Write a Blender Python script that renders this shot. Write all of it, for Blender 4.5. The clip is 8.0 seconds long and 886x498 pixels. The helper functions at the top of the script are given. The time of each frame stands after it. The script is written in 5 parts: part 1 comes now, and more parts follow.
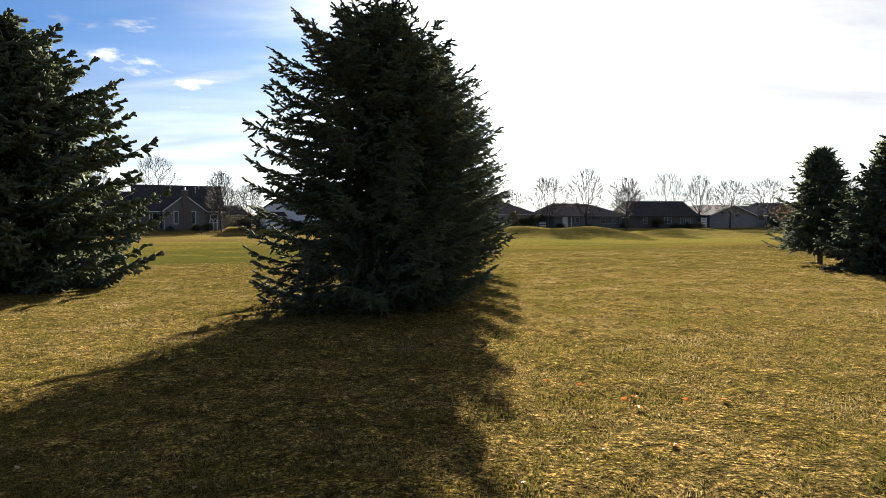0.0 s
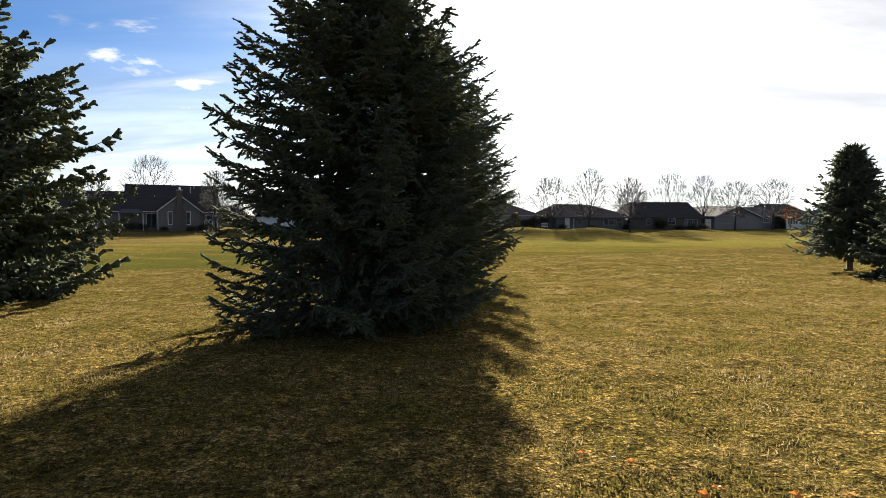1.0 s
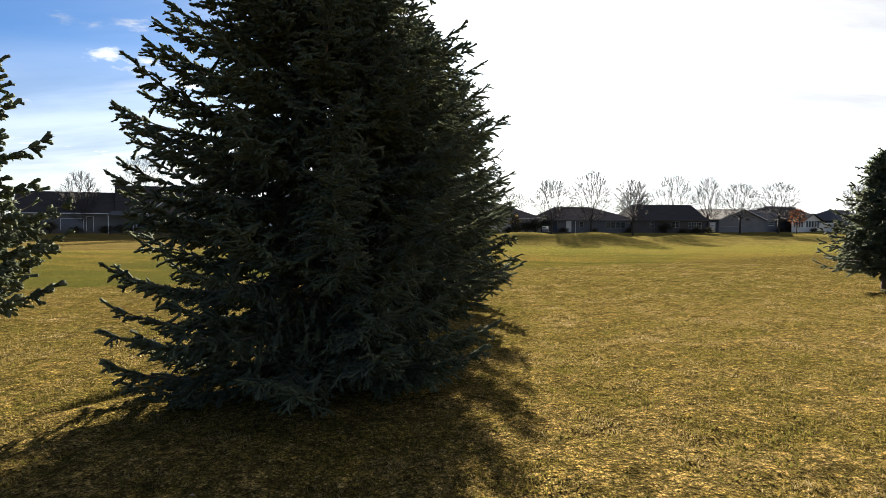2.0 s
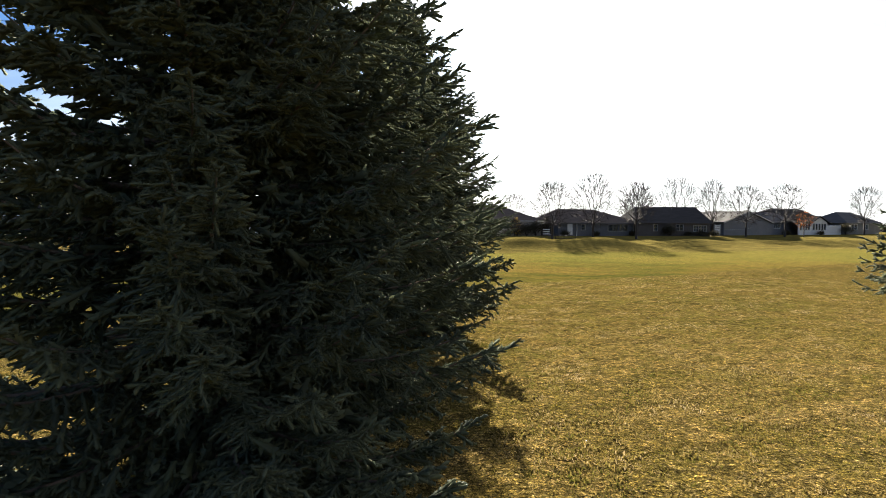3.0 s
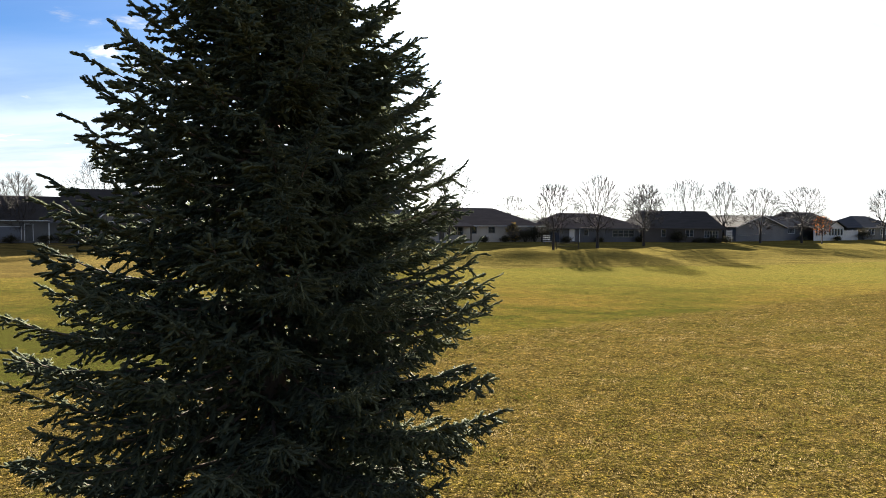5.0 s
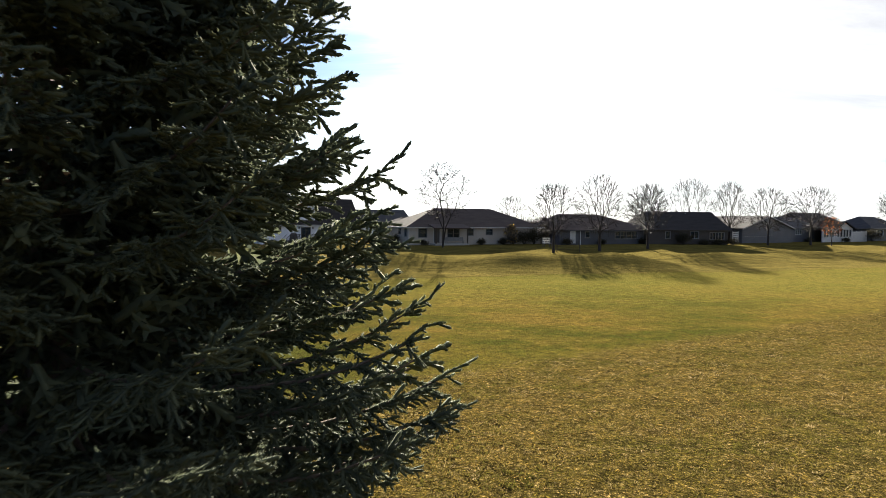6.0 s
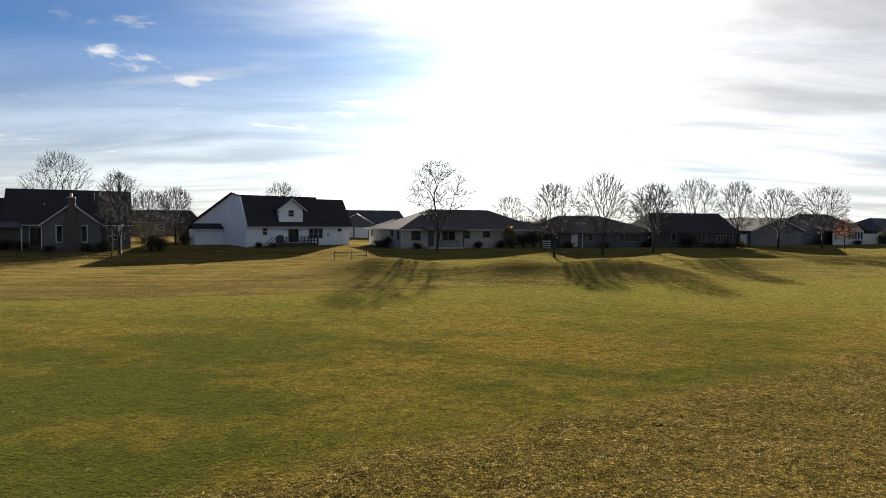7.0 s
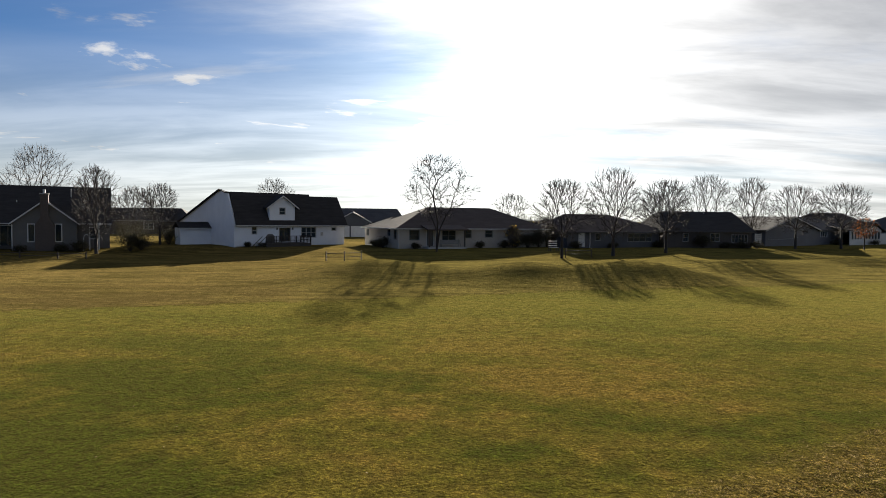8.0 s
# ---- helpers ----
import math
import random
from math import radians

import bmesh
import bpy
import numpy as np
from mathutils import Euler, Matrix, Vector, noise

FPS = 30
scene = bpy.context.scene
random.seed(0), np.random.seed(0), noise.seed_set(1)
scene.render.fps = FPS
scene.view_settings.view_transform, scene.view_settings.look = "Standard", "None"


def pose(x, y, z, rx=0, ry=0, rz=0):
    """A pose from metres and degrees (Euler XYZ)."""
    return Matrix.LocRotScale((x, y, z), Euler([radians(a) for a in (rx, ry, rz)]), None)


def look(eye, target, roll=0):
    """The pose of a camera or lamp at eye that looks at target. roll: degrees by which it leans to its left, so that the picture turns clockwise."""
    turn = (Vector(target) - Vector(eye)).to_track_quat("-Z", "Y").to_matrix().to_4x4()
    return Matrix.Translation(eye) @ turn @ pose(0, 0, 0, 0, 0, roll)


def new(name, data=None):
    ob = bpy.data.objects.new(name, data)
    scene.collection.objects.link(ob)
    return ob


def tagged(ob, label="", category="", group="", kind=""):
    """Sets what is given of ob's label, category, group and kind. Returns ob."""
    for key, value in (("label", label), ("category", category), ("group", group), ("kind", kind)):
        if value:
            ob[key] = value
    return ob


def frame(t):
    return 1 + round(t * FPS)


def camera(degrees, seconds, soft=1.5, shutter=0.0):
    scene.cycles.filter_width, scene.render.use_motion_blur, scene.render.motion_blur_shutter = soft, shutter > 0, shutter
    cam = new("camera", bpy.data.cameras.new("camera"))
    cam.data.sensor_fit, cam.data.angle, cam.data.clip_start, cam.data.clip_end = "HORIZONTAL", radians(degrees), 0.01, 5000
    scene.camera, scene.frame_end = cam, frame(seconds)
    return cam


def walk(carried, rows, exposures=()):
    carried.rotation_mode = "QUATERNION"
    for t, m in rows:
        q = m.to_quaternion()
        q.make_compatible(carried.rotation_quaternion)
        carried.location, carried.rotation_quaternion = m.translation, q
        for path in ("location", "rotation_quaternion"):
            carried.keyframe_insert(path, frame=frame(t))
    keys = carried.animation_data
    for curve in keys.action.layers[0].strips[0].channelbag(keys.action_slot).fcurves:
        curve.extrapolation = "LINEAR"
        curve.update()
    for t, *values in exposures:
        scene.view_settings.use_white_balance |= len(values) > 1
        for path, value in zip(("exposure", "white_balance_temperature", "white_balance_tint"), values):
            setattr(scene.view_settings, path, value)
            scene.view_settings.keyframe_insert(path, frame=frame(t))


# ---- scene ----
cam = camera(70.0, 8.0, soft=0.85, shutter=0.1)
METRES, EYE, TILT, LEAN, TURN = 31.5, 1.95, -2.5, 0.0, 0.0
ROWS = [
    (0.0, 0.0000, 0.0000, 0.0000, 0.000, 0.000, 0.000),
    (0.5, -0.0003, 0.0309, 0.0020, 0.013, 0.025, -0.060),
    (1.0, 0.0014, 0.0695, 0.0051, 0.025, 0.051, -0.110),
    (1.5, 0.0062, 0.1093, 0.0136, 0.038, 0.070, -0.190),
    (3.0, 0.0265, 0.2528, 0.0451, 0.089, 0.032, -0.350),
    (3.5, 0.0350, 0.3151, 0.0565, 0.070, 0.051, -0.350),
    (4.0, 0.0453, 0.3832, 0.0685, 0.057, 0.044, -0.380),
    (4.5, 0.0544, 0.4492, 0.0787, 0.038, -0.013, -0.510),
    (6.0, 0.0801, 0.6417, 0.1013, -0.070, -0.063, -0.470),
    (6.5, 0.0932, 0.7187, 0.1096, -0.114, -0.076, -0.520),
    (7.0, 0.1006, 0.7974, 0.1178, -0.152, -0.076, -0.540),
    (7.5, 0.1005, 0.8753, 0.1221, -0.190, -0.133, -0.580),
    (8.0, 0.0984, 0.9593, 0.1239, -0.215, -0.190, -0.600),
]
EXPOSURES = [(0.0, 2.68), (1.5, 2.68), (3.0, 2.92), (4.5, 2.92), (6.0, 2.75), (6.8, 2.3), (8.0, 2.02)]
walk(cam, [(t, pose(0, 0, EYE, TILT, LEAN, TURN) @ pose(METRES * x, METRES * y, METRES * z, 90 + pitch, roll, yaw)) for t, x, y, z, yaw, pitch, roll in ROWS], EXPOSURES)

# ---- light: low sun behind thin cloud, ahead of the camera ----
SUN_AZ, SUN_EL = radians(4.8), radians(13.8)
SUN = Vector((math.sin(SUN_AZ) * math.cos(SUN_EL), math.cos(SUN_AZ) * math.cos(SUN_EL), math.sin(SUN_EL)))
sun = new("sun", bpy.data.lights.new("sun", "SUN"))
sun.data.energy, sun.data.angle, sun.data.color = 5.0, radians(0.6), (1.0, 0.90, 0.75)
sun.matrix_world = look(SUN * 200, (0, 0, 0))


def sky():
    world = bpy.data.worlds.new("world")
    scene.world = world
    world.use_nodes = True
    nt = world.node_tree
    nt.nodes.clear()
    N, L = nt.nodes.new, nt.links.new

    def math_node(op, a, b=None, clamp=False):
        n = N("ShaderNodeMath")
        n.operation, n.use_clamp = op, clamp
        for i, v in enumerate((a, b)):
            if v is None:
                continue
            if isinstance(v, (int, float)):
                n.inputs[i].default_value = v
            else:
                L(v, n.inputs[i])
        return n.outputs[0]

    tex = N("ShaderNodeTexSky")
    tex.sky_type, tex.sun_disc = "NISHITA", False
    tex.sun_elevation, tex.sun_rotation = SUN_EL, SUN_AZ
    tex.air_density, tex.dust_density, tex.ozone_density = 1.0, 0.4, 2.0
    coord = N("ShaderNodeTexCoord").outputs["Generated"]
    split = N("ShaderNodeSeparateXYZ")
    L(coord, split.inputs[0])
    up = math_node("ADD", math_node("MAXIMUM", split.outputs[2], 0.0), 0.12)
    flat = N("ShaderNodeCombineXYZ")
    L(math_node("DIVIDE", split.outputs[0], up), flat.inputs[0])
    L(math_node("DIVIDE", split.outputs[1], up), flat.inputs[1])
    # how near a direction is to the sun
    dot = N("ShaderNodeVectorMath")
    dot.operation = "DOT_PRODUCT"
    L(coord, dot.inputs[0])
    dot.inputs[1].default_value = SUN
    near = math_node("MAXIMUM", dot.outputs["Value"], 0.0)
    wide, tight = math_node("POWER", near, 6.0), math_node("POWER", near, 45.0)

    def cloud(scale, stretch, detail, lo, hi, shift, bank=0.0):
        m = N("ShaderNodeMapping")
        m.inputs["Scale"].default_value = (stretch[0], stretch[1], 1)
        m.inputs["Location"].default_value = shift
        m.inputs["Rotation"].default_value = (0, 0, radians(12))
        L(flat.outputs[0], m.inputs["Vector"])
        n = N("ShaderNodeTexNoise")
        n.inputs["Scale"].default_value, n.inputs["Detail"].default_value = scale, detail
        n.inputs["Roughness"].default_value, n.inputs["Distortion"].default_value = 0.58, 0.35
        L(m.outputs[0], n.inputs["Vector"])
        r = N("ShaderNodeMapRange")
        r.interpolation_type = "SMOOTHSTEP"
        r.inputs["From Min"].default_value, r.inputs["From Max"].default_value = lo, hi
        # the cloud thickens to one side of the sky
        L(math_node("ADD", n.outputs["Fac"], math_node("MULTIPLY", split.outputs[0], bank)), r.inputs["Value"])
        return r.outputs["Result"]

    streak = cloud(0.9, (0.46, 1.0), 10, 0.35, 0.68, (1.7, 0.4, 0), 0.27)
    wisps = cloud(1.9, (0.34, 1.0), 10, 0.30, 0.70, (5.2, 1.9, 0))
    puff = cloud(1.9, (0.8, 1.0), 7, 0.575, 0.665, (6.561, 5.464, 0))
    low = N("ShaderNodeMapRange")
    low.inputs["From Min"].default_value, low.inputs["From Max"].default_value = 0.24, 0.04
    L(split.outputs[2], low.inputs["Value"])
    veil = math_node("MAXIMUM", streak, math_node("MULTIPLY", low.outputs["Result"], 0.85))
    veil = math_node("MAXIMUM", veil, puff)
    veil = math_node("ADD", math_node("MULTIPLY", veil, 0.75), math_node("MULTIPLY", wide, 0.22), True)
    # the cloud thins out to clear blue on the side away from the sun
    away = N("ShaderNodeMapRange")
    away.interpolation_type = "SMOOTHSTEP"
    away.inputs["From Min"].default_value, away.inputs["From Max"].default_value = -0.2, 0.6
    away.inputs["To Min"].default_value = 0.55
    L(dot.outputs["Value"], away.inputs["Value"])
    veil = math_node("MULTIPLY", veil, away.outputs["Result"])
    # thin cloud scatters the sun forward
    bright = math_node("ADD", math_node("MULTIPLY", wide, CLOUD_WIDE), math_node("MULTIPLY", tight, CLOUD_TIGHT))
    bright = math_node("MULTIPLY", math_node("ADD", bright, math_node("ADD", math_node("MULTIPLY", low.outputs["Result"], 1.3), CLOUD_BASE)), math_node("ADD", math_node("MULTIPLY", wisps, 0.55), 0.68))
    tint = N("ShaderNodeVectorMath")
    tint.operation = "SCALE"
    tint.inputs[0].default_value = (1.0, 0.985, 0.96)
    L(bright, tint.inputs["Scale"])
    mix = N("ShaderNodeMix")
    mix.data_type = "RGBA"
    L(veil, mix.inputs["Factor"])
    clear = N("ShaderNodeVectorMath")
    clear.operation = "MULTIPLY"
    L(tex.outputs[0], clear.inputs[0])
    clear.inputs[1].default_value = (0.140, 0.252, 0.420)
    L(clear.outputs[0], mix.inputs["A"])
    L(tint.outputs[0], mix.inputs["B"])
    bg = N("ShaderNodeBackground")
    bg.inputs["Strength"].default_value = SKY
    L(mix.outputs["Result"], bg.inputs["Color"])
    out = N("ShaderNodeOutputWorld")
    L(bg.outputs[0], out.inputs["Surface"])


SKY, CLOUD_BASE, CLOUD_WIDE, CLOUD_TIGHT = 0.05, 2.8, 2.0, 5.0
sky()


# ---- materials ----
def ramp(nt, fac, stops):
    n = nt.nodes.new("ShaderNodeValToRGB")
    while len(n.color_ramp.elements) < len(stops):
        n.color_ramp.elements.new(0.5)
    for e, (p, c) in zip(n.color_ramp.elements, stops):
        e.position, e.color = p, (*c, 1)
    nt.links.new(fac, n.inputs[0])
    return n.outputs[0]


def noise_fac(nt, scale, detail=4, vec=None, rough=0.55, stretch=None):
    n = nt.nodes.new("ShaderNodeTexNoise")
    n.inputs["Scale"].default_value, n.inputs["Detail"].default_value, n.inputs["Roughness"].default_value = scale, detail, rough
    src = vec or nt.nodes.new("ShaderNodeTexCoord").outputs["Object"]
    if stretch:
        m = nt.nodes.new("ShaderNodeMapping")
        m.inputs["Scale"].default_value = stretch
        nt.links.new(src, m.inputs["Vector"])
        src = m.outputs[0]
    nt.links.new(src, n.inputs["Vector"])
    return n.outputs["Fac"]


def mixed(nt, fac, a, b, mode="MIX"):
    n = nt.nodes.new("ShaderNodeMix")
    n.data_type, n.blend_type = "RGBA", mode
    for key, v in (("Factor", fac), ("A", a), ("B", b)):
        if isinstance(v, (int, float)):
            n.inputs[key].default_value = v
        elif isinstance(v, tuple):
            n.inputs[key].default_value = (*v, 1)
        else:
            nt.links.new(v, n.inputs[key])
    return n.outputs["Result"]


def blank(name):
    m = bpy.data.materials.new(name)
    m.use_nodes = True
    nt = m.node_tree
    return m, nt, nt.nodes["Principled BSDF"]


def surface(name, dark, light, scale=4.0, fine=40.0, rough=0.7, bump=0.2, stretch=None, metal=0.0, spec=0.5, laps=0.0):
    """Two-scale mottled surface with fine relief; laps: height of lap-siding boards."""
    m, nt, b = blank(name)
    coarse, grain = noise_fac(nt, scale, 4, stretch=stretch), noise_fac(nt, fine, 3, stretch=stretch)
    colour = ramp(nt, coarse, [(0.3, dark), (0.7, light)])
    colour = mixed(nt, 0.35, colour, ramp(nt, grain, [(0.25, tuple(c * 0.6 for c in dark)), (0.75, light)]))
    nt.links.new(colour, b.inputs["Base Color"])
    b.inputs["Roughness"].default_value, b.inputs["Metallic"].default_value, b.inputs["Specular IOR Level"].default_value = rough, metal, spec
    height = grain
    if laps:
        w = nt.nodes.new("ShaderNodeTexWave")
        w.wave_type, w.bands_direction, w.wave_profile = "BANDS", "Z", "SAW"
        w.inputs["Scale"].default_value = 0.31 / laps
        nt.links.new(nt.nodes.new("ShaderNodeTexCoord").outputs["Object"], w.inputs["Vector"])
        height = mixed(nt, 0.25, w.outputs["Fac"], grain)
    bp = nt.nodes.new("ShaderNodeBump")
    bp.inputs["Strength"].default_value, bp.inputs["Distance"].default_value = bump, 0.02
    nt.links.new(height, bp.inputs["Height"])
    nt.links.new(bp.outputs[0], b.inputs["Normal"])
    return m


def leafy(name, stops, scale, glow=0.35, rough=0.55):
    """Needles and blades: diffuse with light passing through, colour drifting over the plant and from piece to piece."""
    m, nt, b = blank(name)
    geo = nt.nodes.new("ShaderNodeNewGeometry")
    fac = noise_fac(nt, scale, 3)
    f2 = nt.nodes.new("ShaderNodeMath")
    f2.operation = "MULTIPLY_ADD"
    nt.links.new(geo.outputs["Random Per Island"], f2.inputs[0])
    f2.inputs[1].default_value = 0.35
    nt.links.new(fac, f2.inputs[2])
    f3 = nt.nodes.new("ShaderNodeMath")
    f3.operation = "SUBTRACT"
    nt.links.new(f2.outputs[0], f3.inputs[0])
    f3.inputs[1].default_value = 0.17
    colour = ramp(nt, f3.outputs[0], stops)
    nt.links.new(colour, b.inputs["Base Color"])
    b.inputs["Roughness"].default_value, b.inputs["Specular IOR Level"].default_value = rough, 0.06
    tr = nt.nodes.new("ShaderNodeBsdfTranslucent")
    nt.links.new(colour, tr.inputs["Color"])
    mx = nt.nodes.new("ShaderNodeMixShader")
    mx.inputs[0].default_value = glow
    nt.links.new(b.outputs[0], mx.inputs[1])
    nt.links.new(tr.outputs[0], mx.inputs[2])
    nt.links.new(mx.outputs[0], nt.nodes["Material Output"].inputs["Surface"])
    return m


def lawn():
    m, nt, b = blank("lawn")
    co = nt.nodes.new("ShaderNodeTexCoord").outputs["Object"]
    split = nt.nodes.new("ShaderNodeSeparateXYZ")
    nt.links.new(co, split.inputs[0])

    def calc(op, a, c, clamp=False):
        n = nt.nodes.new("ShaderNodeMath")
        n.operation, n.use_clamp = op, clamp
        for i, v in enumerate((a, c)):
            if isinstance(v, (int, float)):
                n.inputs[i].default_value = v
            else:
                nt.links.new(v, n.inputs[i])
        return n.outputs[0]

    def step(v, lo, hi):
        n = nt.nodes.new("ShaderNodeMapRange")
        n.interpolation_type = "SMOOTHSTEP"
        n.inputs["From Min"].default_value, n.inputs["From Max"].default_value = lo, hi
        nt.links.new(v, n.inputs["Value"])
        return n.outputs["Result"]

    big, patch = noise_fac(nt, 0.055, 3, co), noise_fac(nt, 0.24, 5, co, 0.6, (0.55, 1.0, 1.0))
    mid, lump = noise_fac(nt, 0.95, 5, co, 0.6), noise_fac(nt, 2.4, 4, co, 0.6)
    rut = noise_fac(nt, 0.75, 5, co, 0.65, (0.22, 1.0, 1.0))
    tuft, blade = noise_fac(nt, 8.0, 5, co, 0.72), noise_fac(nt, 38.0, 3, co, 0.7)

    def clods(scale, ragged):
        """Little domes of turf: how far from the middle, and a chance value for each."""
        shake = nt.nodes.new("ShaderNodeTexNoise")
        shake.inputs["Scale"].default_value, shake.inputs["Detail"].default_value = scale * 1.7, 2
        nt.links.new(co, shake.inputs["Vector"])
        push = nt.nodes.new("ShaderNodeVectorMath")
        push.operation = "MULTIPLY_ADD"
        nt.links.new(shake.outputs["Color"], push.inputs[0])
        push.inputs[1].default_value = (ragged / scale,) * 3
        nt.links.new(co, push.inputs[2])
        vor = nt.nodes.new("ShaderNodeTexVoronoi")
        vor.inputs["Scale"].default_value = scale
        nt.links.new(push.outputs[0], vor.inputs["Vector"])
        rgb = nt.nodes.new("ShaderNodeSeparateColor")
        nt.links.new(vor.outputs["Color"], rgb.inputs[0])
        return vor.outputs["Distance"], rgb.outputs[0], rgb.outputs[1]

    clod, clod_a, clod_b = clods(12.0, 1.2)
    crumb, crumb_a, crumb_b = clods(38.0, 1.0)
    x, y = split.outputs[0], split.outputs[1]
    drift = calc("ADD", calc("MULTIPLY", patch, 0.6), calc("MULTIPLY", mid, 0.4))
    # the mown fairway lies past a line across the field, straw-coloured rough beyond it
    wob = calc("MULTIPLY", calc("SUBTRACT", mid, 0.5), 3.5)
    row = calc("ADD", calc("SUBTRACT", y, calc("MULTIPLY", x, 0.62)), wob)
    near_edge = step(row, 35.2, 36.8)
    far_edge = step(calc("ADD", calc("SUBTRACT", y, calc("MULTIPLY", x, 0.36)), wob), 65.6, 66.8)
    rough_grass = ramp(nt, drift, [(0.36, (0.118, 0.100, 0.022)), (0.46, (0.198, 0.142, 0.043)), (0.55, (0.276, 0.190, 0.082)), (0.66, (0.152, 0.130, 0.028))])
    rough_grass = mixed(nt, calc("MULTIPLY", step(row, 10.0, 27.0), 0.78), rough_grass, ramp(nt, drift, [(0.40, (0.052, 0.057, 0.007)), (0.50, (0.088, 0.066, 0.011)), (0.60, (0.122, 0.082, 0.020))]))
    # greener hollows and browner rises over the fairway, with faint mowing lanes along it
    lanes = nt.nodes.new("ShaderNodeTexWave")
    lanes.inputs["Scale"].default_value, lanes.inputs["Distortion"].default_value, lanes.inputs["Detail"].default_value = 0.075, 2.5, 3.0
    mp = nt.nodes.new("ShaderNodeMapping")
    mp.inputs["Rotation"].default_value = (0, 0, radians(-58))
    nt.links.new(co, mp.inputs["Vector"])
    nt.links.new(mp.outputs[0], lanes.inputs["Vector"])
    tone = calc("ADD", calc("MULTIPLY", drift, 0.65), calc("MULTIPLY", big, 0.50))
    tone = calc("ADD", calc("MULTIPLY", calc("SUBTRACT", tone, 0.575), 1.3), 0.50)
    tone = calc("ADD", tone, calc("MULTIPLY", calc("SUBTRACT", lanes.outputs["Fac"], 0.5), 0.05))
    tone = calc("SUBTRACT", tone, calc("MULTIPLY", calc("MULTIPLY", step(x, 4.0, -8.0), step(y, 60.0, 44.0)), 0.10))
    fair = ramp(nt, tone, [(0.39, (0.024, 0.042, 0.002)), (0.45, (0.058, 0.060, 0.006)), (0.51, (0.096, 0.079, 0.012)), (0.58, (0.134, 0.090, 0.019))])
    # far fairway yellower green, also lightened in the colour for its backlit grazing glow
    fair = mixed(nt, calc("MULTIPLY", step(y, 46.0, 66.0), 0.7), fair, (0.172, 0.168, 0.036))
    straw = ramp(nt, drift, [(0.38, (0.088, 0.061, 0.023)), (0.5, (0.150, 0.105, 0.042)), (0.62, (0.205, 0.143, 0.061))])
    umber = calc("MULTIPLY", calc("MULTIPLY", step(x, -3.0, -9.0), step(y, 75.0, 69.0)), step(patch, 0.40, 0.56))
    straw = mixed(nt, calc("MULTIPLY", step(x, -12.0, 2.0), 0.65), straw, (0.160, 0.143, 0.042))
    # ruts also shaded in the colour: dark hollows, light ridges, following the bump
    straw = mixed(nt, 1.0, straw, ramp(nt, rut, [(0.38, (0.42, 0.42, 0.40)), (0.50, (1.0, 1.0, 1.0)), (0.62, (1.3, 1.25, 1.2))]), "MULTIPLY")
    straw = mixed(nt, calc("MULTIPLY", umber, 0.8), straw, (0.058, 0.034, 0.018))
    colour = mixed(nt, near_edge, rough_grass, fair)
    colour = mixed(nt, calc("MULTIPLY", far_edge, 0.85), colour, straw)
    # tufts, thatch and blades; shade in gaps and hollows is put into the colour
    calm = calc("SUBTRACT", 1.0, calc("MULTIPLY", near_edge, 0.35))
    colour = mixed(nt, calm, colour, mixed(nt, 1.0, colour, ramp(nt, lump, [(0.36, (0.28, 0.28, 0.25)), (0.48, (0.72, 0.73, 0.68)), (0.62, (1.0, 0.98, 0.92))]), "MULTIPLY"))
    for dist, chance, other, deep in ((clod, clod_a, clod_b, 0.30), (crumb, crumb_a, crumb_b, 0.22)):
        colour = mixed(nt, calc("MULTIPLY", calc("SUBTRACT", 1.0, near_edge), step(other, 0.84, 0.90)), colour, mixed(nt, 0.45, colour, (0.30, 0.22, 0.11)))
        # dome rims darkened and crowns lightened in the colour, as their own shading
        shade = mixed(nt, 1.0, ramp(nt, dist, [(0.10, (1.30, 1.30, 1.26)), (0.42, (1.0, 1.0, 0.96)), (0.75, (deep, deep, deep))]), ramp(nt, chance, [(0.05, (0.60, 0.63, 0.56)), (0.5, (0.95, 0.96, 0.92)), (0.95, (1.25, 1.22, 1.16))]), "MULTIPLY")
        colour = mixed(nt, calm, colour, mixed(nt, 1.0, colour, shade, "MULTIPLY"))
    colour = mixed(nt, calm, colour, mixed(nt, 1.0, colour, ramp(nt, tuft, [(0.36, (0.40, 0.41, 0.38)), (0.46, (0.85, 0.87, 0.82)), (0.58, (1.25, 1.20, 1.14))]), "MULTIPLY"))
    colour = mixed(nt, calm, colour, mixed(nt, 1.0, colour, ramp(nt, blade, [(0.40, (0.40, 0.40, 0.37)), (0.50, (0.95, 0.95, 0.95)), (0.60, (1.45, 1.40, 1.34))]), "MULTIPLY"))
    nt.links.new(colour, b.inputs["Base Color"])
    b.inputs["Roughness"].default_value, b.inputs["Specular IOR Level"].default_value = 1.0, 0.0
    b.inputs["Sheen Weight"].default_value, b.inputs["Sheen Roughness"].default_value, b.inputs["Sheen Tint"].default_value = 0.055, 0.6, (1.0, 0.80, 0.30, 1)
    height = calc("ADD", calc("ADD", calc("MULTIPLY", tuft, 0.4), calc("MULTIPLY", blade, 0.10)), calc("MULTIPLY", lump, 1.3))
    height = calc("SUBTRACT", height, calc("ADD", calc("MULTIPLY", clod, 0.55), calc("MULTIPLY", crumb, 0.20)))
    height = calc("MULTIPLY", height, calc("SUBTRACT", 1.0, calc("MULTIPLY", near_edge, 0.40)))
    height = calc("ADD", height, calc("MULTIPLY", calc("MULTIPLY", rut, far_edge), 2.0))
    bp = nt.nodes.new("ShaderNodeBump")
    bp.inputs["Strength"].default_value, bp.inputs["Distance"].default_value = 1.0, 0.06
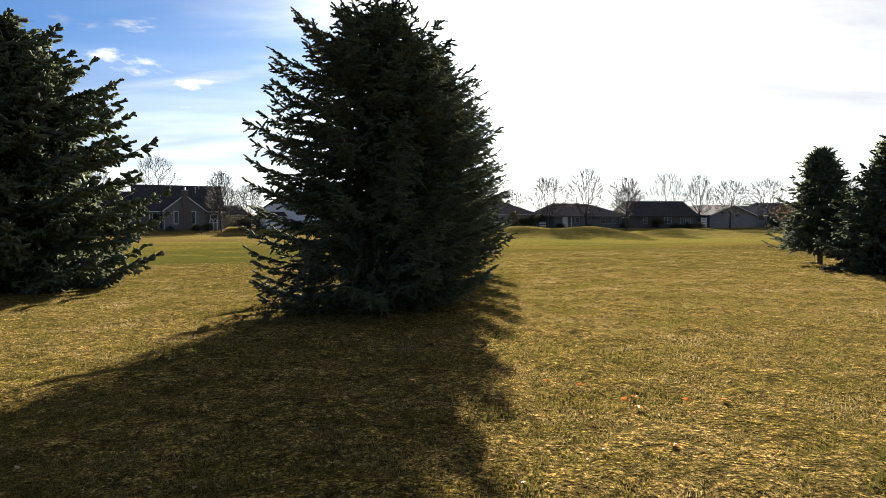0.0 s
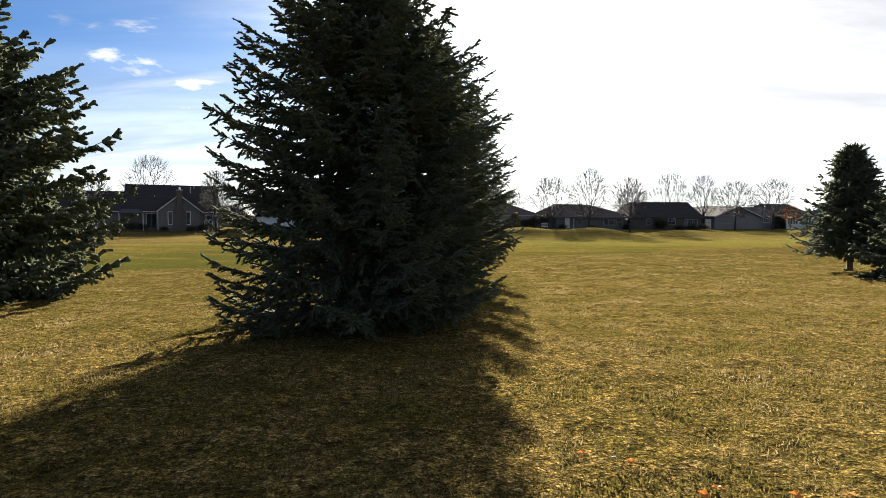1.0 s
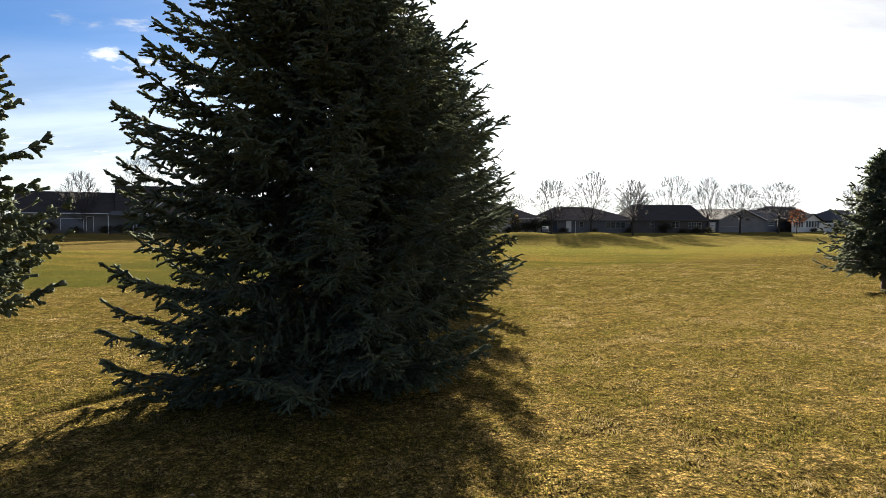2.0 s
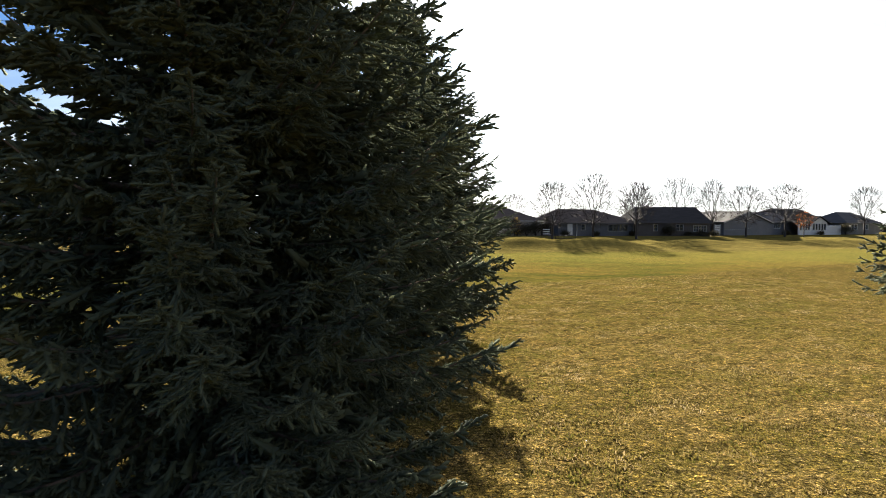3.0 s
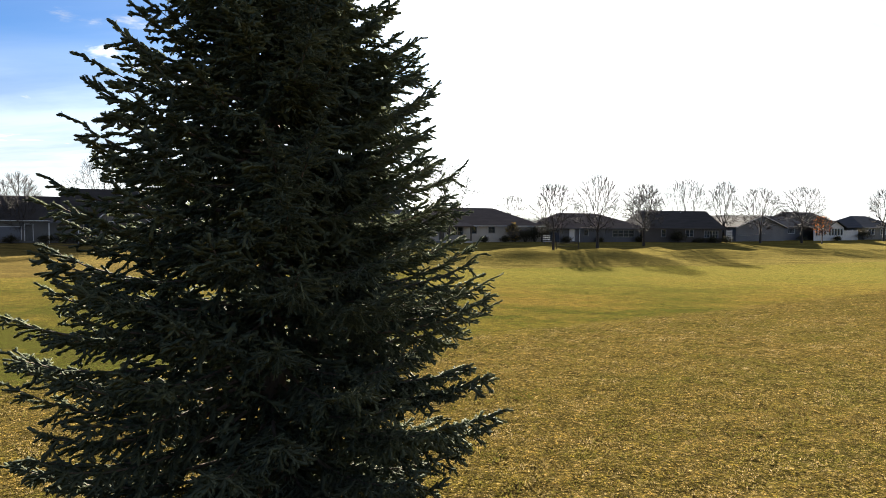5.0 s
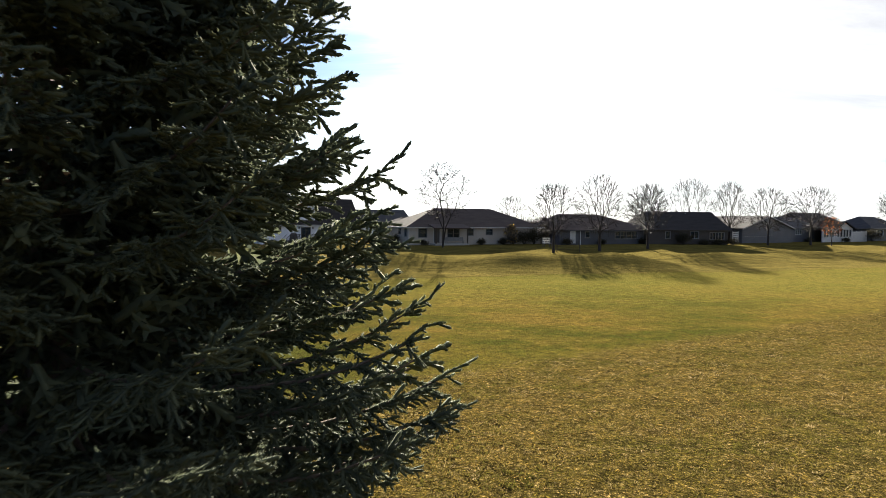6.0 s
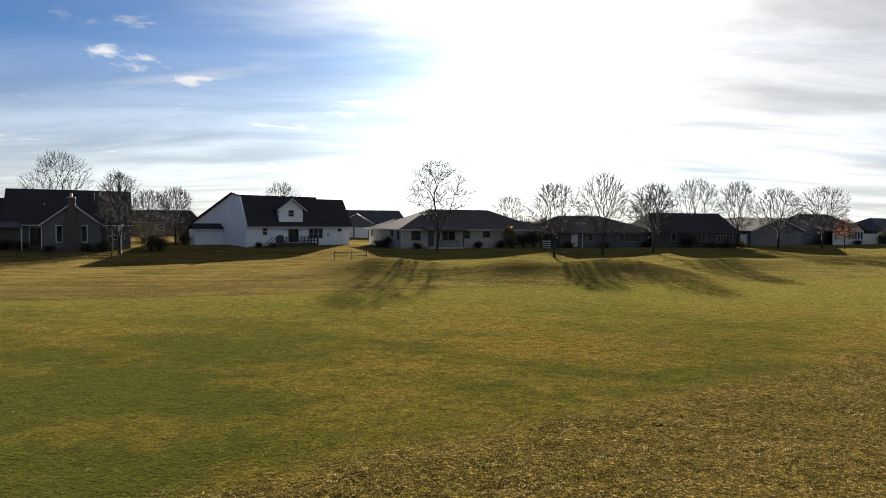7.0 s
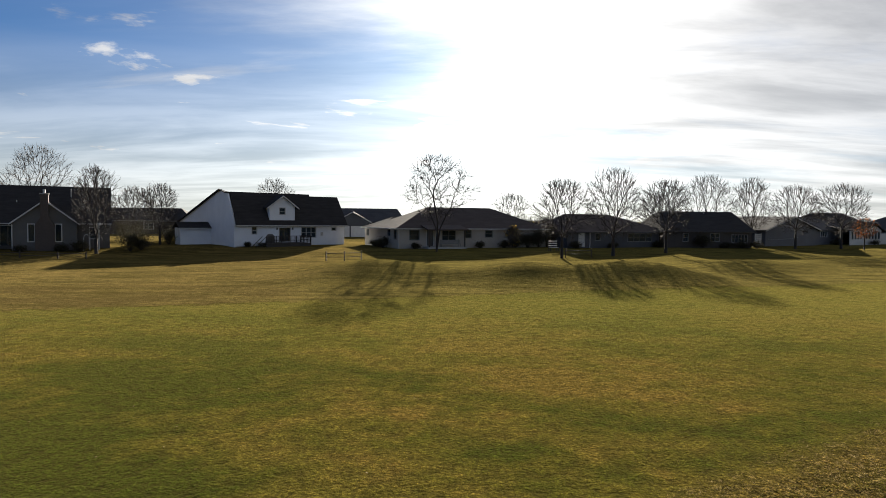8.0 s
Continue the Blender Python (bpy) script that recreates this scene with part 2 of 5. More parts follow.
    nt.links.new(height, bp.inputs["Height"])
    nt.links.new(bp.outputs[0], b.inputs["Normal"])
    return m


def glass():
    """Thin pane: clear, with a little mirror gloss."""
    m, nt, b = blank("window_glass")
    nt.nodes.remove(b)
    clear, gloss = nt.nodes.new("ShaderNodeBsdfTransparent"), nt.nodes.new("ShaderNodeBsdfGlossy")
    clear.inputs["Color"].default_value = (0.80, 0.85, 0.86, 1)
    gloss.inputs["Roughness"].default_value = 0.03
    mx = nt.nodes.new("ShaderNodeMixShader")
    mx.inputs[0].default_value = 0.015
    nt.links.new(clear.outputs[0], mx.inputs[1])
    nt.links.new(gloss.outputs[0], mx.inputs[2])
    nt.links.new(mx.outputs[0], nt.nodes["Material Output"].inputs["Surface"])
    return m


LAWN = lawn()
NEEDLE = leafy("spruce_needles", [(0.2, (0.054, 0.066, 0.050)), (0.45, (0.086, 0.102, 0.069)), (0.65, (0.112, 0.128, 0.077)), (0.9, (0.150, 0.156, 0.075))], 1.6, 0.32, 0.85)
BLADE = leafy("grass_blades", [(0.15, (0.040, 0.048, 0.008)), (0.4, (0.090, 0.080, 0.017)), (0.6, (0.15, 0.112, 0.036)), (0.85, (0.32, 0.25, 0.15))], 0.7, 0.55, 1.0)
AUTUMN = leafy("autumn_leaves", [(0.2, (0.30, 0.07, 0.02)), (0.5, (0.48, 0.14, 0.03)), (0.8, (0.55, 0.26, 0.06))], 2.0, 0.4)
YELLOW = leafy("yellow_leaves", [(0.2, (0.55, 0.33, 0.06)), (0.8, (0.72, 0.52, 0.14))], 2.0, 0.5)
LITTER = leafy("leaf_litter", [(0.2, (0.10, 0.055, 0.025)), (0.5, (0.20, 0.14, 0.08)), (0.85, (0.36, 0.30, 0.22))], 9.0, 0.25)
SHRUB = leafy("shrub_leaves", [(0.2, (0.030, 0.030, 0.018)), (0.8, (0.075, 0.065, 0.04))], 1.5, 0.25)
BARK = surface("spruce_bark", (0.07, 0.05, 0.038), (0.16, 0.12, 0.09), 5, 40, 0.9, 0.6, (1, 1, 0.3))
GREY_BARK = surface("grey_bark", (0.017, 0.014, 0.012), (0.038, 0.031, 0.027), 3, 25, 0.9, 0.5, (1, 1, 0.3))
WHITE_SIDING = surface("white_siding", (0.66, 0.69, 0.74), (0.76, 0.79, 0.83), 0.7, 30, 0.55, 0.35, None, 0, 0.4, 0.13)
TAN_SIDING = surface("tan_siding", (0.34, 0.31, 0.27), (0.42, 0.38, 0.335), 0.7, 30, 0.6, 0.35, None, 0, 0.4, 0.13)
GREY_SIDING = surface("grey_siding", (0.085, 0.082, 0.078), (0.12, 0.115, 0.106), 0.7, 30, 0.6, 0.35, None, 0, 0.4, 0.13)
BLUE_SIDING = surface("blue_grey_siding", (0.048, 0.051, 0.060), (0.068, 0.073, 0.084), 0.7, 30, 0.6, 0.35, None, 0, 0.4, 0.13)
PALE_SIDING = surface("pale_grey_siding", (0.092, 0.097, 0.112), (0.128, 0.134, 0.150), 0.7, 30, 0.6, 0.35, None, 0, 0.4, 0.13)
BROWN_SIDING = surface("brown_siding", (0.042, 0.033, 0.028), (0.060, 0.049, 0.042), 0.7, 30, 0.6, 0.35, None, 0, 0.4, 0.13)
DARK_ROOF = surface("dark_shingles", (0.022, 0.021, 0.022), (0.042, 0.040, 0.040), 1.2, 9, 0.9, 0.5, (0.5, 0.5, 3), 0.0, 0.12)
BROWN_ROOF = surface("brown_shingles", (0.050, 0.039, 0.035), (0.080, 0.064, 0.057), 1.2, 9, 0.75, 0.5, (0.5, 0.5, 3), 0.0, 0.12)
GREY_ROOF = surface("grey_shingles", (0.050, 0.051, 0.056), (0.082, 0.082, 0.086), 1.2, 9, 0.9, 0.5, (0.5, 0.5, 3), 0.0, 0.08)
# grey trim, darker than the white trim
DULL_TRIM = surface("dull_grey_trim", (0.13, 0.13, 0.132), (0.20, 0.20, 0.20), 2, 30, 0.5, 0.1)
TRIM = surface("white_trim", (0.42, 0.42, 0.42), (0.54, 0.54, 0.53), 2, 30, 0.45, 0.1)
BRICK = surface("chimney_brick", (0.060, 0.046, 0.040), (0.10, 0.080, 0.068), 6, 30, 0.85, 0.4)
CONCRETE = surface("concrete", (0.30, 0.29, 0.27), (0.42, 0.41, 0.39), 1.5, 30, 0.85, 0.3)
DECK = surface("stained_deck_wood", (0.028, 0.024, 0.021), (0.055, 0.047, 0.040), 2, 30, 0.8, 0.3)
SOIL = surface("dark_soil", (0.008, 0.006, 0.004), (0.022, 0.017, 0.010), 14, 60, 1.0, 0.3, None, 0.0, 0.0)
FENCE = surface("weathered_fence_wood", (0.034, 0.025, 0.019), (0.062, 0.048, 0.036), 2, 30, 0.85, 0.4)
DARK_DOOR = surface("dark_door_paint", (0.03, 0.03, 0.032), (0.06, 0.058, 0.056), 1, 20, 0.4, 0.1)
METAL = surface("galvanised_metal", (0.38, 0.39, 0.40), (0.52, 0.53, 0.54), 3, 30, 0.4, 0.1, None, 0.8)
# tone of an unlit room, put into the colour of sheets behind panes
ROOM = surface("room_gloom", (0.030, 0.036, 0.046), (0.055, 0.064, 0.078), 3, 30, 0.9, 0.2, (6, 6, 0.4))
GLASS = glass()


# ---- builders ----
def mesh_tris(name, verts, tris, material):
    """A mesh from an array of corners and an array of triangles."""
    me = bpy.data.meshes.new(name)
    n = len(tris)
    me.vertices.add(len(verts))
    me.vertices.foreach_set("co", np.asarray(verts, np.float32).ravel())
    me.loops.add(3 * n)
    me.loops.foreach_set("vertex_index", np.asarray(tris, np.int32).ravel())
    me.polygons.add(n)
    me.polygons.foreach_set("loop_start", np.arange(0, 3 * n, 3, dtype=np.int32))
    me.materials.append(material)
    me.update(calc_edges=True)
    return me


def part(name, bm, material, parent, label=""):
    me = bpy.data.meshes.new(name)
    bmesh.ops.recalc_face_normals(bm, faces=bm.faces)
    bm.to_mesh(me)
    bm.free()
    me.materials.append(material)
    ob = new(name, me)
    ob.parent = parent
    return tagged(ob, label)


def thing(name, m, label, category, group="", kind=""):
    ob = new(name)
    ob.empty_display_size = 0.3
    ob.matrix_world = m
    return tagged(ob, label, category, group, kind)


def box(bm, x0, x1, y0, y1, z0, z1):
    v = [bm.verts.new(p) for p in ((x0, y0, z0), (x1, y0, z0), (x1, y1, z0), (x0, y1, z0), (x0, y0, z1), (x1, y0, z1), (x1, y1, z1), (x0, y1, z1))]
    for f in ((0, 3, 2, 1), (4, 5, 6, 7), (0, 1, 5, 4), (1, 2, 6, 5), (2, 3, 7, 6), (3, 0, 4, 7)):
        bm.faces.new([v[i] for i in f])
    return bm


def cuboid(*a):
    return box(bmesh.new(), *a)


def prism(bm, a, b):
    """Solid between two matching polygons."""
    va, vb = [bm.verts.new(p) for p in a], [bm.verts.new(p) for p in b]
    bm.faces.new(va[::-1])
    bm.faces.new(vb)
    for i in range(len(a)):
        j = (i + 1) % len(a)
        bm.faces.new((va[i], va[j], vb[j], vb[i]))
    return bm


def slab(bm, pts, t):
    return prism(bm, [(x, y, z - t) for x, y, z in pts], pts)


def bar(bm, a, b, r0, r1=None, sides=6):
    """Round bar from a to b."""
    a, b, r1 = Vector(a), Vector(b), r0 if r1 is None else r1
    q = (b - a).to_track_quat("Z", "Y")
    ring = [q @ Vector((math.cos(2 * math.pi * i / sides), math.sin(2 * math.pi * i / sides), 0)) for i in range(sides)]
    return prism(bm, [a + p * r0 for p in ring], [b + p * r1 for p in ring])


def panel(bm, x0, x1, z0, z1, holes, t, place):
    """Wall in the plane y = 0, t thick, with openings cut through; place(x, y, z) turns it into its position."""
    xs = sorted({x0, x1, *[h[0] for h in holes], *[h[1] for h in holes]})
    zs = sorted({z0, z1, *[h[2] for h in holes], *[h[3] for h in holes]})
    for a, b in zip(xs, xs[1:]):
        for c, d in zip(zs, zs[1:]):
            mx, mz = (a + b) / 2, (c + d) / 2
            if any(h[0] < mx < h[1] and h[2] < mz < h[3] for h in holes):
                continue
            prism(bm, [place(a, 0, c), place(b, 0, c), place(b, 0, d), place(a, 0, d)], [place(a, t, c), place(b, t, c), place(b, t, d), place(a, t, d)])
    return bm


def front(y):
    return lambda x, d, z: (x, y + d, z)


def left_end(x):
    return lambda s, d, z: (x + d, s, z)


def right_end(x):
    return lambda s, d, z: (x - d, s, z)


def cbox(bm, place, x0, x1, d0, d1, z0, z1):
    return prism(bm, [place(x0, d0, z0), place(x1, d0, z0), place(x1, d0, z1), place(x0, d0, z1)], [place(x0, d1, z0), place(x1, d1, z0), place(x1, d1, z1), place(x0, d1, z1)])


def ring(place, x0, x1, z0, z1, w, d0, d1):
    """Rectangular frame in one piece."""
    bm = bmesh.new()
    loops = []
    for d in (d0, d1):
        for k in (0, w):
            loops.append([bm.verts.new(place(*p)) for p in ((x0 + k, d, z0 + k), (x1 - k, d, z0 + k), (x1 - k, d, z1 - k), (x0 + k, d, z1 - k))])
    for a, b in ((0, 1), (2, 3), (0, 2), (1, 3)):
        for i in range(4):
            j = (i + 1) % 4
            bm.faces.new((loops[a][i], loops[a][j], loops[b][j], loops[b][i]))
    return bm


def window(parent, place, x0, x1, z0, z1, bars=0, trim=None, rail=True):
    """Framed window in an opening: frame, then its panes."""
    w, trim = 0.07, trim or TRIM
    w_ob = part("window", ring(place, x0 - w, x1 + w, z0 - w, z1 + w, w + 0.03, -0.035, 0.10), trim, parent)
    cuts = [x0 + (x1 - x0) * (i + 1) / (bars + 1) for i in range(bars)]
    for c in cuts:
        part("mullion", cbox(bmesh.new(), place, c - 0.035, c + 0.035, -0.02, 0.09, z0 + 0.03, z1 - 0.03), trim, w_ob)
    mid = (z0 + z1) / 2
    if rail:
        part("meeting_rail", cbox(bmesh.new(), place, x0 + 0.03, x1 - 0.03, 0.0, 0.055, mid - 0.02, mid + 0.02), trim, w_ob)
    edges = [x0, *cuts, x1]
    for a, b in zip(edges, edges[1:]):
        p = part("pane", cbox(bmesh.new(), place, a + 0.036, b - 0.036, 0.061, 0.069, z0 + 0.03, z1 - 0.03), GLASS, w_ob)
        p.visible_shadow = False
    # unseen sheet added behind the panes; its dark colour stands for room gloom
    part("gloom_sheet", cbox(bmesh.new(), place, x0 + 0.01, x1 - 0.01, 0.13, 0.15, z0 + 0.01, z1 - 0.01), ROOM, w_ob)
    return w_ob


def door(parent, place, x0, x1, z0, z1, material, glazed=False):
    bm = bmesh.new()
    for a, b, c, d in ((x0 - 0.08, x0, z0, z1 + 0.08), (x1, x1 + 0.08, z0, z1 + 0.08), (x0, x1, z1, z1 + 0.08)):
        cbox(bm, place, a, b, -0.03, 0.12, c, d)
    frame_ob = part("door", bm, TRIM, parent)
    if glazed:
        mid = (x0 + x1) / 2
        bm = bmesh.new()
        for a, b in ((x0, x0 + 0.07), (mid - 0.05, mid + 0.05), (x1 - 0.07, x1)):
            cbox(bm, place, a, b, 0.02, 0.08, z0, z1)
        cbox(bm, place, x0 + 0.07, mid - 0.05, 0.02, 0.08, z0, z0 + 0.12), cbox(bm, place, mid + 0.05, x1 - 0.07, 0.02, 0.08, z0, z0 + 0.12)
        part("leaf_frame", bm, material, frame_ob)
        for a, b in ((x0 + 0.07, mid - 0.05), (mid + 0.05, x1 - 0.07)):
            p = part("pane", cbox(bmesh.new(), place, a, b, 0.045, 0.055, z0 + 0.12, z1), GLASS, frame_ob)
            p.visible_shadow = False
        # the same added dark sheet behind the glazed leaves, for the unlit room
        part("door_gloom_sheet", cbox(bmesh.new(), place, x0 + 0.01, x1 - 0.01, 0.13, 0.15, z0, z1), ROOM, frame_ob)
    else:
        bm = cbox(bmesh.new(), place, x0 + 0.005, x1 - 0.005, 0.03, 0.08, z0, z1 - 0.005)
        n = 4
        for i in range(n):
            a, b = z0 + (z1 - z0) * (i + 0.12) / n, z0 + (z1 - z0) * (i + 0.88) / n
            cbox(bm, place, x0 + 0.12, x1 - 0.12, 0.018, 0.03, a, b)
        part("leaf", bm, material, frame_ob)
    return frame_ob


def gutters(parent, runs, material=None):
    for a, b in runs:
        a, b = Vector(a), Vector(b)
        bm = bmesh.new()
        side = (b - a).cross(Vector((0, 0, 1))).normalized() * 0.06
        prism(bm, [a - side + Vector((0, 0, -0.13)), a + side + Vector((0, 0, -0.13)), a + side, a - side], [b - side + Vector((0, 0, -0.13)), b + side + Vector((0, 0, -0.13)), b + side, b - side])
        part("gutter", bm, material or TRIM, parent, "gutter along the eave")


def hip_roof(parent, x0, x1, y0, y1, z, top, material, over=0.45, inset=None, name="roof", inset_right=None, trim=None):
    """Hip roof over a box; z is the wall's top."""
    x0, x1, y0, y1 = x0 - over, x1 + over, y0 - over, y1 + over
    half = (y1 - y0) / 2
    inset = half if inset is None else inset
    zl = z - 0.08
    a, b, c, d = (x0, y0, zl), (x1, y0, zl), (x1, y1, zl), (x0, y1, zl)
    r, s = (x0 + inset, y0 + half, top), (x1 - (inset if inset_right is None else inset_right), y0 + half, top)
    bm = bmesh.new()
    for pts in ((a, b, s, r), (c, d, r, s), (d, a, r), (b, c, s)):
        slab(bm, pts, 0.16)
    ob = part(name, bm, material, parent)
    gutters(parent, ((a, b), (d, a)), trim)
    part("soffit", cuboid(x0 + 0.08, x1 - 0.08, y0 + 0.08, y1 - 0.08, zl - 0.20, zl - 0.165), trim or TRIM, parent)
    return ob


# ---- ground ----
def smooth(v, a, b):
    t = np.clip((v - a) / (b - a), 0, 1)
    return t * t * (3 - 2 * t)


MOUNDS = ((9.4, 78, 1.25, 5.2, 4.4), (19.0, 81, 1.35, 5.6, 4.4), (-2.0, 81, 1.15, 6.5, 5.0), (34.0, 92, 0.95, 7.5, 4.6), (47.5, 99, 0.65, 7.0, 4.8), (62, 107, 0.55, 8, 6))


def height(x, y):
    row = y - 0.38 * np.maximum(x, 0) + 0.4 * np.clip(x, -25, 0) + 0.9 * np.maximum(0, -25 - x)
    z = 0.6 * smooth(row, 94, 110)
    for mx, my, h, sx, sy in MOUNDS:
        z = z + h * (1 - 0.55 * smooth(row, 86, 103)) * np.exp(-(((x - mx) * 0.93 + (y - my) * 0.37) / sx) ** 2 - (((y - my) * 0.93 - (x - mx) * 0.37) / sy) ** 2)
    z = z + 0.10 * np.sin(x * 0.11 + 1.3) * np.sin(y * 0.09 + 0.4) * smooth(y, 28, 60) * (1 - smooth(y, 85, 100))
    return z


def graded(lo, hi, step, coarse, a, b, far):
    """Grid lines: fine between lo and hi, coarse out to a and b, then ever wider to the horizon."""
    out, v, st = [], hi, step
    while v < far:
        st = min(st * 1.25, coarse) if v < b else st * 1.3
        v += st
        out.append(v)
    back, v, st = [], lo, step
    while v > -far:
        st = min(st * 1.25, coarse) if v > a else st * 1.3
        v -= st
        back.append(v)
    return np.array(back[::-1] + list(np.arange(lo, hi + step / 2, step)) + out)


def ground():
    xs, ys = graded(-9, 24, 0.26, 1.2, -70, 115, 2500), graded(2.5, 44, 0.26, 1.1, -8, 140, 2500)
    X, Y = np.meshgrid(xs, ys)
    rng = np.random.RandomState(4)
    fine = smooth(X, -14, -8) * (1 - smooth(X, 24, 30)) * smooth(Y, -2, 3) * (1 - smooth(Y, 44, 50))
    rough = 1 - smooth(Y - 0.55 * X, 34, 39)
    lump = np.zeros(X.shape)
    for k, (f, a) in enumerate(((0.55, 1.0), (1.3, 0.8), (2.7, 0.6))):
        lump += a * np.sin(f * (X * 1.1 + 0.6 * Y) * 2 + 3 * np.sin(f * 0.9 * Y + k)) * np.sin(f * (Y - 0.5 * X) * 2.2 + 2.5 * np.sin(f * 1.2 * X + 2 * k))
    Z = height(X, Y) + fine * (0.35 + 0.65 * rough) * (0.014 * lump + rng.uniform(-0.026, 0.026, X.shape))
    n, m = len(ys), len(xs)
    v = np.stack([X, Y, Z], -1).reshape(-1, 3)
    i = (np.arange(n - 1)[:, None] * m + np.arange(m - 1)[None, :]).ravel()
    tris = np.concatenate([np.stack([i, i + 1, i + m + 1], 1), np.stack([i, i + m + 1, i + m], 1)])
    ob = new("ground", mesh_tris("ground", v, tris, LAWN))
    for p in ob.data.polygons:
        p.use_smooth = True
    return tagged(ob, "late-autumn lawn with straw-coloured rough and mown fairway", "lawn", kind="structure")


ground()


# ---- spruces ----
def sprig_template(rng, needles, long, core, base=(0.10, 0.17)):
    """One shoot along +x, unit length: a blunt body of packed needles with needle clusters standing out of it, slanting forward."""
    v, f = [(1.03, 0, 0)], []
    for s, r in ((-0.02, 0.7), (0.82, 1.0)):
        for k in range(3):
            a = 2 * math.pi * k / 3 + 0.6 * rng.rand()
            v.append((s + 0.08 * rng.rand(), core * r * math.cos(a), core * r * math.sin(a)))
    for k in range(3):
        j = (k + 1) % 3
        f += [(1 + k, 1 + j, 4 + j), (1 + k, 4 + j, 4 + k), (4 + k, 4 + j, 0)]
    for k in range(needles):
        s = 0.95 * (k + rng.rand()) / needles - 0.05
        a = 2.4 * k + rng.uniform(-0.4, 0.4)
        ln = long * rng.uniform(0.8, 1.2) * (1 - 0.3 * s)
        wide = rng.uniform(*base)
        out = np.array([0, math.cos(a), math.sin(a)])
        twist = np.array([0, -math.sin(a), math.cos(a)]) * rng.normal(0, 0.04)
        i = len(v)
        v += [(s, *twist[1:]), (s + wide, *(-twist[1:])), tuple(np.array([s + wide * 0.7 + ln * 0.8, 0, 0]) + out * ln)]
        f.append((i, i + 1, i + 2))
    return np.array(v), np.array(f)


def frames(d, up=(0, 0, 1)):
    """For each direction a turn whose x axis is that direction and whose z leans upward."""
    d = d / np.linalg.norm(d, axis=1, keepdims=True)
    y = np.cross(np.broadcast_to(np.array(up, float), d.shape), d)
    y /= np.maximum(np.linalg.norm(y, axis=1, keepdims=True), 1e-6)
    z = np.cross(d, y)
    return np.stack([d, y, z], -1)


def scatter(name, templates, pos, turn, size, material, rng, pick=None):
    vs, ts, base = [], [], 0
    pick = rng.randint(0, len(templates), len(pos)) if pick is None else pick
    for k, (tv, tf) in enumerate(templates):
        sel = pick == k
        n = int(sel.sum())
        if not n:
            continue
        v = np.einsum("nij,vj->nvi", turn[sel], tv) * size[sel][:, None, None] + pos[sel][:, None, :]
        ts.append((tf[None] + (np.arange(n) * len(tv))[:, None, None]).reshape(-1, 3) + base)
        vs.append(v.reshape(-1, 3))
        base += n * len(tv)
    return mesh_tris(name, np.concatenate(vs), np.concatenate(ts), material)


def tubes(name, segs, material, sides=4):
    """Tapered limbs from rows of (start, end, radius, radius)."""
    a = np.array([s[0] for s in segs], float)
    b = np.array([s[1] for s in segs], float)
    r0, r1 = np.array([s[2] for s in segs]), np.array([s[3] for s in segs])
    R = frames(b - a + 1e-9, (0.13, 0.31, 0.94))
    ang = np.arange(sides) * 2 * math.pi / sides
    ring = R[:, :, 1][:, None, :] * np.cos(ang)[None, :, None] + R[:, :, 2][:, None, :] * np.sin(ang)[None, :, None]
    v = np.concatenate([a[:, None] + ring * r0[:, None, None], b[:, None] + ring * r1[:, None, None]], 1)
    k = np.arange(sides)
    j = (k + 1) % sides
    tf = np.concatenate([np.stack([k, j, j + sides], 1), np.stack([k, j + sides, k + sides], 1)])
    t = (tf[None] + (np.arange(len(segs)) * 2 * sides)[:, None, None]).reshape(-1, 3)
    return mesh_tris(name, v.reshape(-1, 3), t, material)


